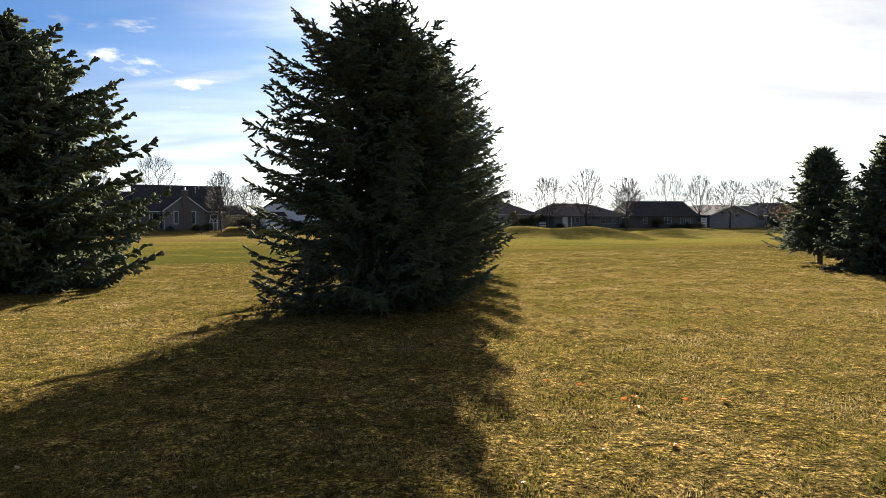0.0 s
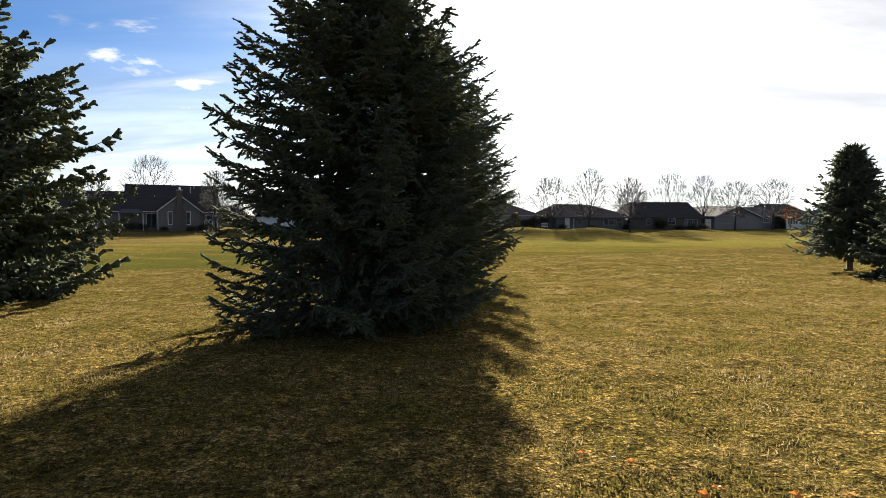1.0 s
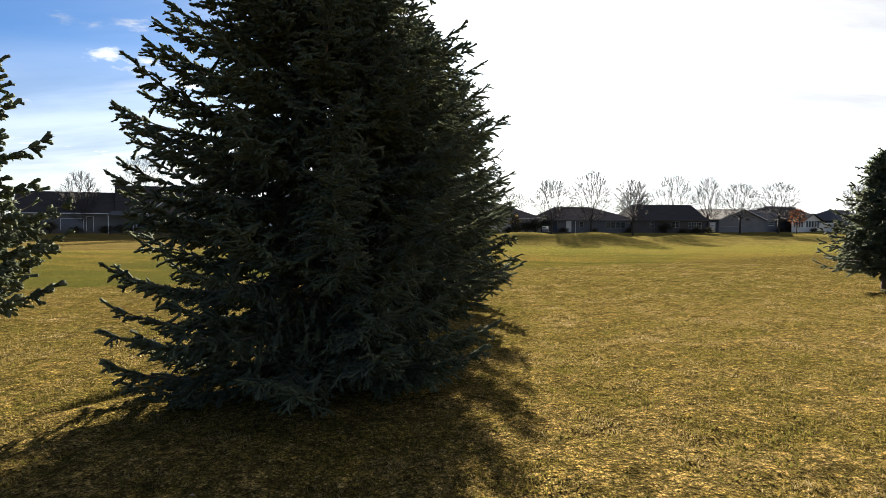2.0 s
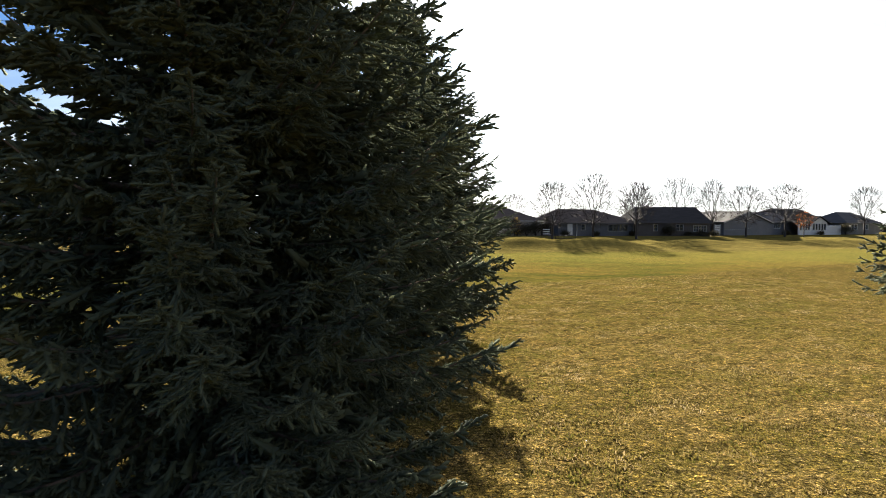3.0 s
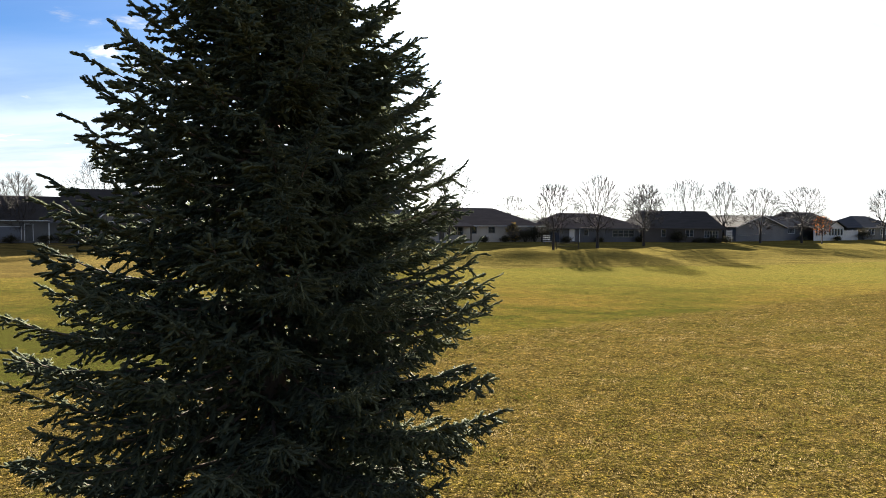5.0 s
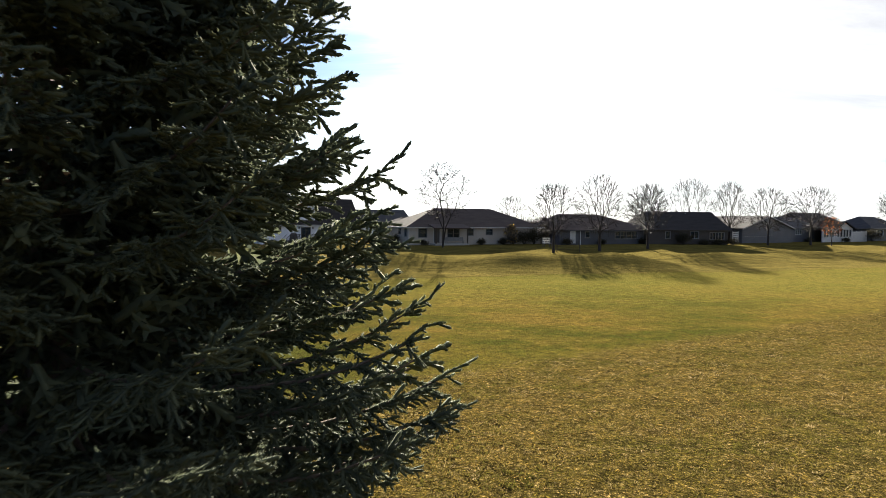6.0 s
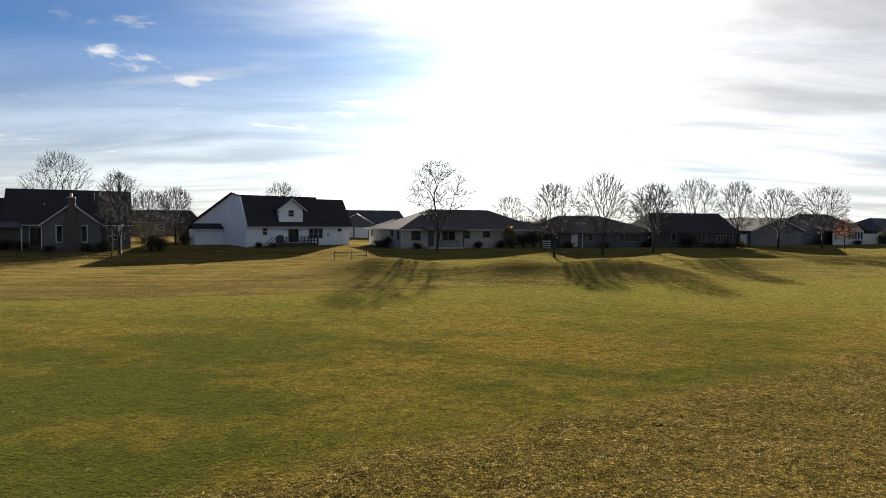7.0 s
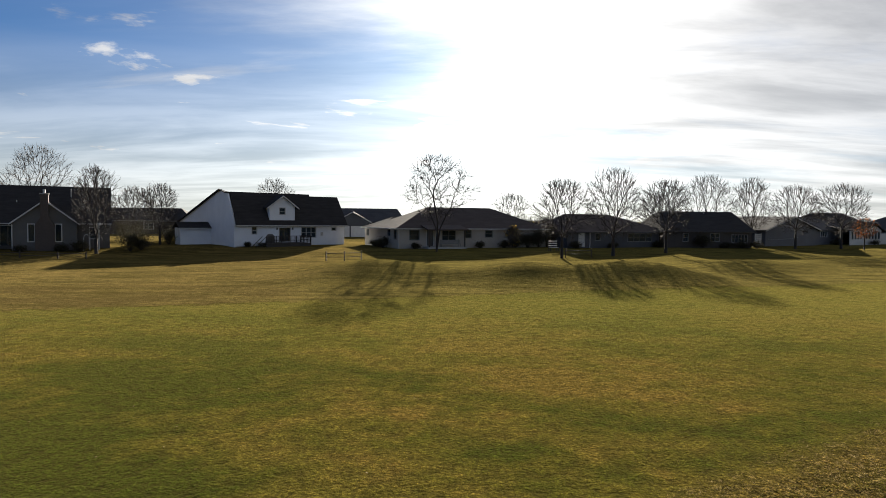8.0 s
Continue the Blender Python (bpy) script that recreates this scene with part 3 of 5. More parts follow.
def spruce(x, y, tall, reach, power, seed, label, gap=0.25, side_gap=0.175, shoot=0.130, needles=5, long=0.30, core=0.165, tops=1, lean=None, low=0.25, group="spruces on the lawn", fine=None, spread=(0.84, 1.02), odd=0.06, crest=0.45, solid=None, full_side=None):
    """A spruce: trunk, whorled limbs with upturned ends, and a crown of needled shoots on branchlets that droop from the limbs."""
    rng = np.random.RandomState(seed)
    root = thing("spruce", pose(x, y, float(height(x, y)) - 0.02), label, "spruce tree", group)
    templates = [sprig_template(rng, needles, long, core) for _ in range(5)]
    templates += [sprig_template(rng, 20, 0.21, 0.10, (0.040, 0.075)) for _ in range(5)]
    templates += [sprig_template(rng, 9, 0.34, 0.15, (0.20, 0.34)) for _ in range(4)]
    limbs, P, D, S, OLD = [], [], [], [], []

    def shoots(p, d, s, old=False):
        P.append(p), D.append(d), S.append(s), OLD.append(old)

    def branchlet(p, d, length):
        d = d / np.linalg.norm(d)
        n = max(1, int(round(length / (shoot * 0.72))))
        q, step = np.array(p), length / n
        for i in range(n):
            e = d + np.array([0, 0, -0.08 * i / n]) + rng.normal(0, 0.16, 3)
            e /= np.linalg.norm(e)
            shoots(q, e, shoot * rng.uniform(0.9, 1.2))
            if length > 0.15:
                across = np.cross(e, (0, 0, 1.0))
                for sgn in (-1, 1):
                    if rng.rand() < 0.85:
                        k = e * 0.7 + across * sgn * rng.uniform(0.5, 1.0) + np.array([0, 0, rng.uniform(-0.55, 0.2)])
                        shoots(q + e * step * rng.rand(), k / np.linalg.norm(k), shoot * rng.uniform(0.6, 1.0))
            q = q + e * step
        return q

    def limb(z, az, length, rise, droop):
        u = np.linspace(0, 1, 8)
        dirn = np.array([math.cos(az), math.sin(az), 0])
        across = np.array([-math.sin(az), math.cos(az), 0])
        sway = rng.normal(0, 0.06)
        pts = [dirn * (length * t) + across * (length * sway * t * t) + np.array([0, 0, max(0.12, z + length * (rise * t - droop * math.sin(math.pi * t) + 0.12 * t ** 4))]) for t in u]
        r = 0.010 + 0.010 * length
        for a, b, t in zip(pts, pts[1:], u):
            limbs.append((a, b, r * (1 - 0.85 * t), r * (1 - 0.85 * (t + 1 / 7))))

        def along(s):
            t = min(0.999, s / length)
            i = int(t * 7)
            tang = pts[i + 1] - pts[i]
            return t, pts[i] + tang * (t * 7 - i), tang / np.linalg.norm(tang)

        # older, thicker growth on the shaded inner part
        s, full = 0.10 * length, 0.8 if solid is None else solid(az)
        while s < 0.86 * length:
            t, p, tang = along(s)
            wide = shoot * (2.2 - 0.9 * t)
            for sgn in (-1, 0, 1):
                if rng.rand() > full:
                    continue
                d = tang * rng.uniform(0.5, 0.9) + np.cross(tang, (0, 0, 1.0)) * sgn * rng.uniform(0.6, 1.0) + np.array([0, 0, rng.uniform(-0.55, 0.05)])
                shoots(p, d, wide * rng.uniform(0.8, 1.15), True)
                if sgn and t < 0.75:
                    shoots(p + d * wide * 0.8, d + np.array([0, 0, rng.uniform(-0.5, 0.2)]) + tang * 0.3, wide * rng.uniform(0.7, 1.0), True)
            s += shoot * 1.25
        s = (0.40 - 0.22 * z / tall + 0.10 * rng.rand()) * length
        while s < length:
            t, p, tang = along(s)
            for sgn in (-1, 1):
                ln = min(0.52, (0.32 * length * (1 - t) + 0.19)) * rng.uniform(0.7, 1.15)
                d = tang * rng.uniform(0.6, 1.0) + np.cross(tang, (0, 0, 1.0)) * sgn * rng.uniform(0.6, 1.1) + np.array([0, 0, rng.uniform(-0.55, 0.10)])
                branchlet(p, d, ln)
            shoots(p, tang + rng.normal(0, 0.22, 3) + np.array([0, 0, 0.12]), shoot * rng.uniform(1.0, 1.3))
            if rng.rand() < 0.6:
                branchlet(p, tang * 0.5 + np.array([0, 0, rng.uniform(-0.9, 0.3)]), rng.uniform(0.12, 0.26))
            s += side_gap * rng.uniform(0.8, 1.25) * (2.3 if math.sin(az) > 0.35 and math.cos(az) < 0.55 else (0.76 if math.cos(az) > 0.1 else 1.0))
        branchlet(pts[-1] - tang * 0.05, tang + np.array([0, 0, 0.15]), rng.uniform(0.14, 0.34))

    z, turn = low, rng.rand() * 6
    while z < tall * 0.985:
        k = z / tall
        n = int(round(rng.uniform(6.4, 8.2) * (1 - 0.42 * k)))
        turn += rng.uniform(0.3, 0.9)
        rise = -0.13 + 0.36 * k + 0.7 * max(0, k - 0.6) ** 1.2
        more = [] if full_side is None or not full_side[0] < z < full_side[1] else list(full_side[2] + rng.uniform(-0.5, 0.5, int(rng.rand() < full_side[3])))
        for az in [turn + 2 * math.pi * (i + rng.uniform(-0.28, 0.28)) / n for i in range(n)] + more:
            reach_here = reach * max(0.02, 1 - k ** power) * (0.84 + 0.16 * min(1, z / (0.10 * tall)))
            if lean is not None:
                reach_here *= lean(az, z)
            length = reach_here * (rng.uniform(*spread) if rng.rand() > odd else rng.uniform(1.03, 1.09))
            tilt = rise + rng.normal(0, 0.045)
            limb(z + rng.uniform(-0.4, 0.4) * gap - 0.75 * tilt * length, az, max(0.18, length), tilt, 0.05 * (1 - k))
        z += gap * rng.uniform(0.85, 1.15) * (1 - 0.35 * k)
    # leaders
    for i in range(tops):
        off = np.array([0.0, 0.0]) if i == 0 else rng.uniform(-crest, crest, 2)
        p = np.array([off[0], off[1], tall * (0.95 if i == 0 else rng.uniform(0.90, 0.97))])
        ln = rng.uniform(0.35, 0.55)
        branchlet(p, np.array([rng.normal(0, 0.06), rng.normal(0, 0.06), 1.0]), ln)
        for a in range(5):
            branchlet(p + np.array([0, 0, ln * 0.3]), np.array([math.cos(a * 1.257), math.sin(a * 1.257), 0.9]), 0.2)
        limbs.append((np.array([off[0] * 0.2, off[1] * 0.2, tall * 0.8]), p, 0.02, 0.012))
    # dead and old growth close round the trunk
    inner = int(260 * tall)
    zi = low + (tall * 0.95 - low) * rng.rand(inner) ** 1.1
    ai, ri = rng.rand(inner) * 6.283, rng.uniform(0.04, 0.55, inner) * reach * (1 - (zi / tall) ** power)
    PI = np.stack([np.cos(ai) * ri, np.sin(ai) * ri, zi], 1)
    DI = np.stack([np.cos(ai), np.sin(ai), rng.uniform(-0.6, 0.35, inner)], 1) + rng.normal(0, 0.5, (inner, 3))
    P, D, S = np.concatenate([np.array(P), PI]), np.concatenate([np.array(D), DI]), np.concatenate([np.array(S), rng.uniform(1.8, 2.6, inner) * shoot])
    old = np.concatenate([np.array(OLD, bool), np.ones(inner, bool)])
    R = frames(D)
    pick = rng.randint(0, 5, len(P))
    if fine is not None:
        near = fine(P)
        pick, S = pick + 5 * near, S * np.where(near, np.where(old, 0.60, 1.05), 1.0)
        old = old & ~near
    pick = np.where(old, 10 + pick % 4, pick)
    tr = new("trunk", tubes("trunk", [((0, 0, -0.1), (0, 0, tall * 0.35), 0.024 * tall, 0.017 * tall), ((0, 0, tall * 0.35), (0, 0, tall * 0.97), 0.017 * tall, 0.012)], BARK, 12))
    lb = new("branchwork", tubes("branchwork", limbs, BARK, 4))
    cr = new("crown", scatter("crown", templates, P, R, S, NEEDLE, rng, pick))
    tagged(cr, "dense blue-green needled crown")
    tagged(lb, kind="stuff")
    for o in (tr, lb, cr):
        o.parent = root
    return root


def side(az, centre, width):
    d = (az - centre + math.pi) % (2 * math.pi) - math.pi
    return math.exp(-(d / width) ** 2)


spruce(-1.48, 14.3, 6.85, 2.82, 5.6, 11, "large spruce with several leaders, near edge of the lawn", tops=6, crest=0.8, full_side=(1.8, 4.2, 0.35, 0.5), spread=(0.86, 1.0), odd=0.0, solid=lambda az: 0.75 - 0.5 * side(az, math.pi, 0.9) + 0.25 * side(az, 0.2, 0.7),
       fine=lambda p: (p[:, 0] > 0.3) & (p[:, 1] < 1.5) & (p[:, 2] > 1.2) & (p[:, 2] < 5.2) & (np.hypot(p[:, 0], p[:, 1]) > 1.7),
       lean=lambda az, z: 1 + (0.01 - 0.095 * max(0, z - 3.1)) * side(az, 0.2, 0.8) + (0.15 * max(0, z - 4.6) + 0.08 * (z < 1.8)) * side(az, math.pi, 0.8) - 0.10 * (2.7 < z < 5.2) * side(az, 0.95, 0.4))
spruce(-0.42, 25.0, 8.9, 3.05, 2.8, 12, "tall pointed spruce with upturned branch tips on the lawn", spread=(0.86, 1.0), odd=0.0, side_gap=0.17, full_side=(2.4, 6.4, 0.2, 0.9), solid=lambda az: 0.25 + 0.70 * side(az, 0.1, 0.9),
       fine=lambda p: (p[:, 0] > 0.5) & (p[:, 1] < 0.6) & (p[:, 2] > 2.2) & (p[:, 2] < 6.6) & (np.hypot(p[:, 0], p[:, 1]) > 1.5),
       lean=lambda az, z: 1 + 0.01 * (z < 4.4) * side(az, 0.35, 0.6) - 0.05 * (z > 3.6) * side(az, -0.3, 0.7) + 0.22 * side(az, math.pi, 0.4) * (z < 2.6))
spruce(-13.0, 18.6, 8.0, 4.4, 3.9, 13, "broad full spruce beside the other spruces on the lawn", gap=0.37, side_gap=0.40, shoot=0.23, needles=3, long=0.34, core=0.24, low=0.15)
spruce(17.3, 29.0, 5.3, 2.40, 2.1, 14, "small pointed spruce with bare ground beneath it", gap=0.40, side_gap=0.27, shoot=0.17, needles=3, long=0.36, core=0.17, low=0.8, solid=lambda az: 0.3)
spruce(17.3, 24.2, 5.1, 2.9, 1.4, 15, "small bushy spruce casting a long shadow on lawn", gap=0.30, side_gap=0.34, shoot=0.21, needles=3, long=0.36, core=0.20, low=0.15)


# ---- houses ----
def body(parent, w, d, z, material, holes=(), left=(), right=(), zb=-0.4, t=0.22, x=0.0, y=0.0):
    """Four walls of a box-shaped wing, with openings in the front and the ends."""
    part("wall", panel(bmesh.new(), x, x + w, zb, z, holes, t, front(y)), material, parent)
    part("wall", panel(bmesh.new(), y + t, y + d, zb, z, left, t, left_end(x)), material, parent)
    part("wall", panel(bmesh.new(), y + t, y + d, zb, z, right, t, right_end(x + w)), material, parent)
    part("wall", panel(bmesh.new(), x + t, x + w - t, zb, z, (), t, front(y + d - t)), material, parent)


def gable_wall(parent, pts, x0, x1, material, along="y"):
    """Solid wall over a profile of (depth, height) between two x, or of (x, height) between two depths."""
    if along == "y":
        bm = prism(bmesh.new(), [(x0, d, z) for d, z in pts], [(x1, d, z) for d, z in pts])
    else:
        bm = prism(bmesh.new(), [(d, x0, z) for d, z in pts], [(d, x1, z) for d, z in pts])
    return part("gable_wall", bm, material, parent)


def vent(parent, x, y, z, h=0.5):
    part("roof_vent", bar(bmesh.new(), (x, y, z), (x, y, z + h), 0.06), METAL, parent, "thin metal vent pipe")


def steps_rail(parent, material, a, b, z0, z1, n=5):
    """A railing from a to b: posts, top rail and balusters, as separate parts."""
    a, b = Vector(a), Vector(b)
    for i in range(n + 1):
        p = a.lerp(b, i / n)
        part("post", cuboid(p.x - 0.05, p.x + 0.05, p.y - 0.05, p.y + 0.05, z0, z1), material, parent)
    d = (b - a).normalized()
    s = d.cross(Vector((0, 0, 1))) * 0.04
    for zz in (z1, z0 + 0.35):
        p, q = Vector((a.x, a.y, zz)), Vector((b.x, b.y, zz))
        part("rail", prism(bmesh.new(), [p - s, p + s, p + s + Vector((0, 0, 0.06)), p - s + Vector((0, 0, 0.06))], [q - s, q + s, q + s + Vector((0, 0, 0.06)), q - s + Vector((0, 0, 0.06))]), material, parent)


def white_house():
    h = thing("house", pose(-24.5, 115, 0.75, 0, 0, 40), "white-sided house with steep dark shingle roof and dormer", "house", "houses behind the field")
    w, ez = 17.0, 2.75
    holes = [(2.46, 3.15, 1.5, 2.46), (6.48, 8.14, 0.4, 2.3), (9.88, 12.21, 0.95, 2.41), (14.87, 15.55, 1.93, 2.35)]
    part("wall", panel(bmesh.new(), 0.24, w, -0.15, ez, holes, 0.22, front(0)), WHITE_SIDING, h)
    part("foundation", cuboid(0.24, w, 0.04, 0.24, -1.6, -0.155), CONCRETE, h, "grey concrete foundation")
    gable_wall(h, [(0.0, -1.6), (22, -1.6), (22, 3.0), (4.6, 7.5), (2.3, 7.0), (0.0, ez)], 0, 0.22, WHITE_SIDING)
    gable_wall(h, [(0.24, -1.6), (10, -1.6), (10, 5.2), (4.6, 6.78), (2.3, 6.75), (0.24, ez)], w - 0.22, w, WHITE_SIDING)
    part("wall", cuboid(0.22, w - 0.22, 9.8, 10.0, -1.6, 5.1), WHITE_SIDING, h)
    part("wall", cuboid(0.22, 8.0, 21.8, 22.0, -1.6, 3.0), WHITE_SIDING, h)
    part("wall", cuboid(7.8, 8.0, 10.0, 21.8, -1.6, 3.4), WHITE_SIDING, h)
    bm = bmesh.new()
    slab(bm, [(0.05, -0.45, ez - 0.05), (12.3, -0.45, ez - 0.05), (12.3, 2.34, 7.25), (0.35, 2.34, 7.25)], 0.16)
    slab(bm, [(1.3, 2.34, 7.25), (12.3, 2.34, 7.25), (12.3, 4.6, 7.24), (1.3, 4.6, 7.24)], 0.16)
    slab(bm, [(-0.35, 2.34, 7.2), (1.3, 2.34, 7.25), (1.3, 4.6, 7.24), (-0.35, 4.6, 7.7)], 0.16)
    slab(bm, [(12.3, -0.45, ez - 0.05), (w + 0.35, -0.45, ez - 0.05), (w + 0.15, 2.36, 6.97), (12.3, 2.36, 6.97)], 0.16)
    slab(bm, [(12.3, 2.36, 6.97), (w + 0.15, 2.36, 6.97), (w + 0.15, 4.6, 6.95), (12.3, 4.6, 6.95)], 0.16)
    slab(bm, [(8.0, 4.6, 7.24), (12.3, 4.6, 7.24), (12.3, 10.4, 5.1), (8.0, 10.4, 5.1)], 0.16)
    slab(bm, [(12.3, 4.6, 6.95), (w + 0.15, 4.6, 6.95), (w + 0.15, 10.4, 5.1), (12.3, 10.4, 5.1)], 0.16)
    slab(bm, [(-0.35, 4.6, 7.7), (1.3, 4.6, 7.24), (8.0, 4.6, 7.24), (8.0, 22.4, 3.05), (-0.35, 22.4, 3.05)], 0.16)
    part("roof", bm, DARK_ROOF, h)
    gutters(h, (((0.05, -0.5, ez - 0.06), (w + 0.35, -0.5, ez - 0.06)),))
    # rake boards on the end wall
    for a, b in (((22.4, 2.88), (4.6, 7.66)), ((4.6, 7.66), (2.3, 7.16))):
        part("rake_board", prism(bmesh.new(), [(-0.06, a[0], a[1] - 0.22), (-0.003, a[0], a[1] - 0.22), (-0.003, a[0], a[1]), (-0.06, a[0], a[1])], [(-0.06, b[0], b[1] - 0.22), (-0.003, b[0], b[1] - 0.22), (-0.003, b[0], b[1]), (-0.06, b[0], b[1])]), TRIM, h)
    # dormer
    dz = [(5.0, 3.05), (8.84, 3.05), (8.84, 5.35), (6.92, 6.7), (5.0, 5.35)]
    dorm = part("dormer", panel(bmesh.new(), 5.0, 8.84, 3.05, 5.35, [(6.48, 7.36, 4.2, 5.12)], 0.2, front(-0.02)), WHITE_SIDING, h)
    part("gable_wall", prism(bmesh.new(), [(5.0, -0.02, 5.352), (8.84, -0.02, 5.352), (6.92, -0.02, 6.7)], [(5.0, 0.18, 5.352), (8.84, 0.18, 5.352), (6.92, 0.18, 6.7)]), WHITE_SIDING, dorm)
    for x in (5.0, 8.64):
        part("cheek", cuboid(x, x + 0.2, 0.182, 1.9, 3.05, 5.35), WHITE_SIDING, dorm)
    bm = bmesh.new()
    slab(bm, [(4.5, -0.4, 5.15), (6.92, -0.4, 6.9), (6.92, 2.3, 6.9), (4.5, 2.3, 5.15)], 0.14)
    slab(bm, [(6.92, -0.4, 6.9), (9.34, -0.4, 5.15), (9.34, 2.3, 5.15), (6.92, 2.3, 6.9)], 0.14)
    part("dormer_roof", bm, DARK_ROOF, dorm)
    for a, b in (((4.5, 5.12), (6.92, 6.87)), ((9.34, 5.12), (6.92, 6.87))):
        part("rake_board", prism(bmesh.new(), [(a[0], -0.46, a[1] - 0.2), (a[0], -0.403, a[1] - 0.2), (a[0], -0.403, a[1]), (a[0], -0.46, a[1])], [(b[0], -0.46, b[1] - 0.2), (b[0], -0.403, b[1] - 0.2), (b[0], -0.403, b[1]), (b[0], -0.46, b[1])]), TRIM, dorm)
    part("sill_trim", cuboid(4.9, 8.94, -0.10, -0.023, 2.98, 3.1), TRIM, dorm)
    window(h, front(-0.02), 6.48, 7.36, 4.2, 5.12)
    window(h, front(0), 2.46, 3.15, 1.5, 2.46)
    window(h, front(0), 9.88, 12.21, 0.95, 2.41, 2)
    window(h, front(0), 14.87, 15.55, 1.93, 2.35, 0, None, False)
    door(h, front(0), 6.48, 8.14, 0.4, 2.3, DARK_DOOR, True)
    for x in (6.12, 8.5):
        part("wall_lamp", cuboid(x - 0.07, x + 0.07, -0.14, -0.003, 2.08, 2.38), DARK_DOOR, h, "small black wall lantern")
    part("meter_box", cuboid(13.0, 13.35, -0.12, -0.003, 1.2, 1.7), METAL, h)
    part("basement_window", cuboid(10.9, 11.9, -0.02, 0.038, -0.95, -0.3), TRIM, h)
    # low wing on the end
    part("wing_wall", cuboid(-4.3, -0.003, 8.5, 10.8, -1.2, 2.2), WHITE_SIDING, h)
    bm = bmesh.new()
    slab(bm, [(-4.55, 8.15, 2.2), (-0.003, 8.15, 2.2), (-0.003, 9.65, 3.05), (-4.55, 9.65, 3.05)], 0.15)
    slab(bm, [(-4.55, 9.65, 3.05), (-0.003, 9.65, 3.05), (-0.003, 11.15, 2.2), (-4.55, 11.15, 2.2)], 0.15)
    part("wing_roof", bm, DARK_ROOF, h)
    gutters(h, (((-4.55, 8.1, 2.2), (-0.02, 8.1, 2.2)),))
    window(h, left_end(-4.3), 9.3, 10.1, 0.9, 2.0)
    # deck with railing and stairs
    d = thing("deck", pose(-24.5, 115, 0.75, 0, 0, 40) @ pose(-1.3, 0, 0), "dark-stained raised wooden deck with railing by white house", "deck")
    for i in range(18):
        part("board", cuboid(4.4, 11.0, -3.2 + i * 0.175, -3.2 + i * 0.175 + 0.16, 0.26, 0.31), DECK, d)
    for x in (4.6, 6.7, 8.8, 10.8):
        part("pile", cuboid(x - 0.09, x + 0.09, -3.1, -2.92, -1.4, 0.25), DECK, d)
    part("skirt", cuboid(4.4, 11.0, -3.28, -3.21, -0.5, 0.30), DECK, d)
    steps_rail(d, DECK, (6.6, -3.15, 0), (11.0, -3.15, 0), 0.315, 1.25, 4)
    for i in range(36):
        if i % 6:
            part("baluster", cuboid(4.45 + i * 0.182 - 0.02, 4.45 + i * 0.182 + 0.02, -3.17, -3.13, 0.40, 1.24), DECK, d)
    steps_rail(d, DECK, (11.0, -3.0, 0), (11.0, -0.2, 0), 0.315, 1.25, 3)
    steps_rail(d, DECK, (4.45, -3.15, 0), (6.6, -3.15, 0), 0.315, 1.25, 3)
    for i in range(6):
        part("stair", cuboid(3.0 + i * 0.24, 3.3 + i * 0.24, -2.9, -1.7, -1.0 + 0.2 * i, -0.94 + 0.2 * i), DECK, d)
    for y in (-2.9, -1.7):
        part("stair_rail", bar(bmesh.new(), (3.1, y, -0.1), (4.5, y, 1.2), 0.045), DECK, d)
        part("stair_post", cuboid(3.05, 3.15, y - 0.05, y + 0.05, -1.2, -0.1), DECK, d)
    g = thing("grill", pose(-24.5, 115, 0.75, 0, 0, 40) @ pose(4.1, -2.2, 0.315), "covered dark barbecue grill standing on deck", "grill")
    bm = prism(bmesh.new(), [(-0.55, -0.35, 0), (0.55, -0.35, 0), (0.55, 0.35, 0), (-0.55, 0.35, 0)], [(-0.48, -0.3, 0.9), (0.48, -0.3, 0.9), (0.48, 0.3, 0.9), (-0.48, 0.3, 0.9)])
    part("cover", bm, DARK_DOOR, g)
    bm = prism(bmesh.new(), [(-0.46, -0.28, 0.905), (0.46, -0.28, 0.905), (0.46, 0.28, 0.905), (-0.46, 0.28, 0.905)], [(-0.3, -0.12, 1.22), (0.3, -0.12, 1.22), (0.3, 0.12, 1.22), (-0.3, 0.12, 1.22)])
    part("lid", bm, DARK_DOOR, g)


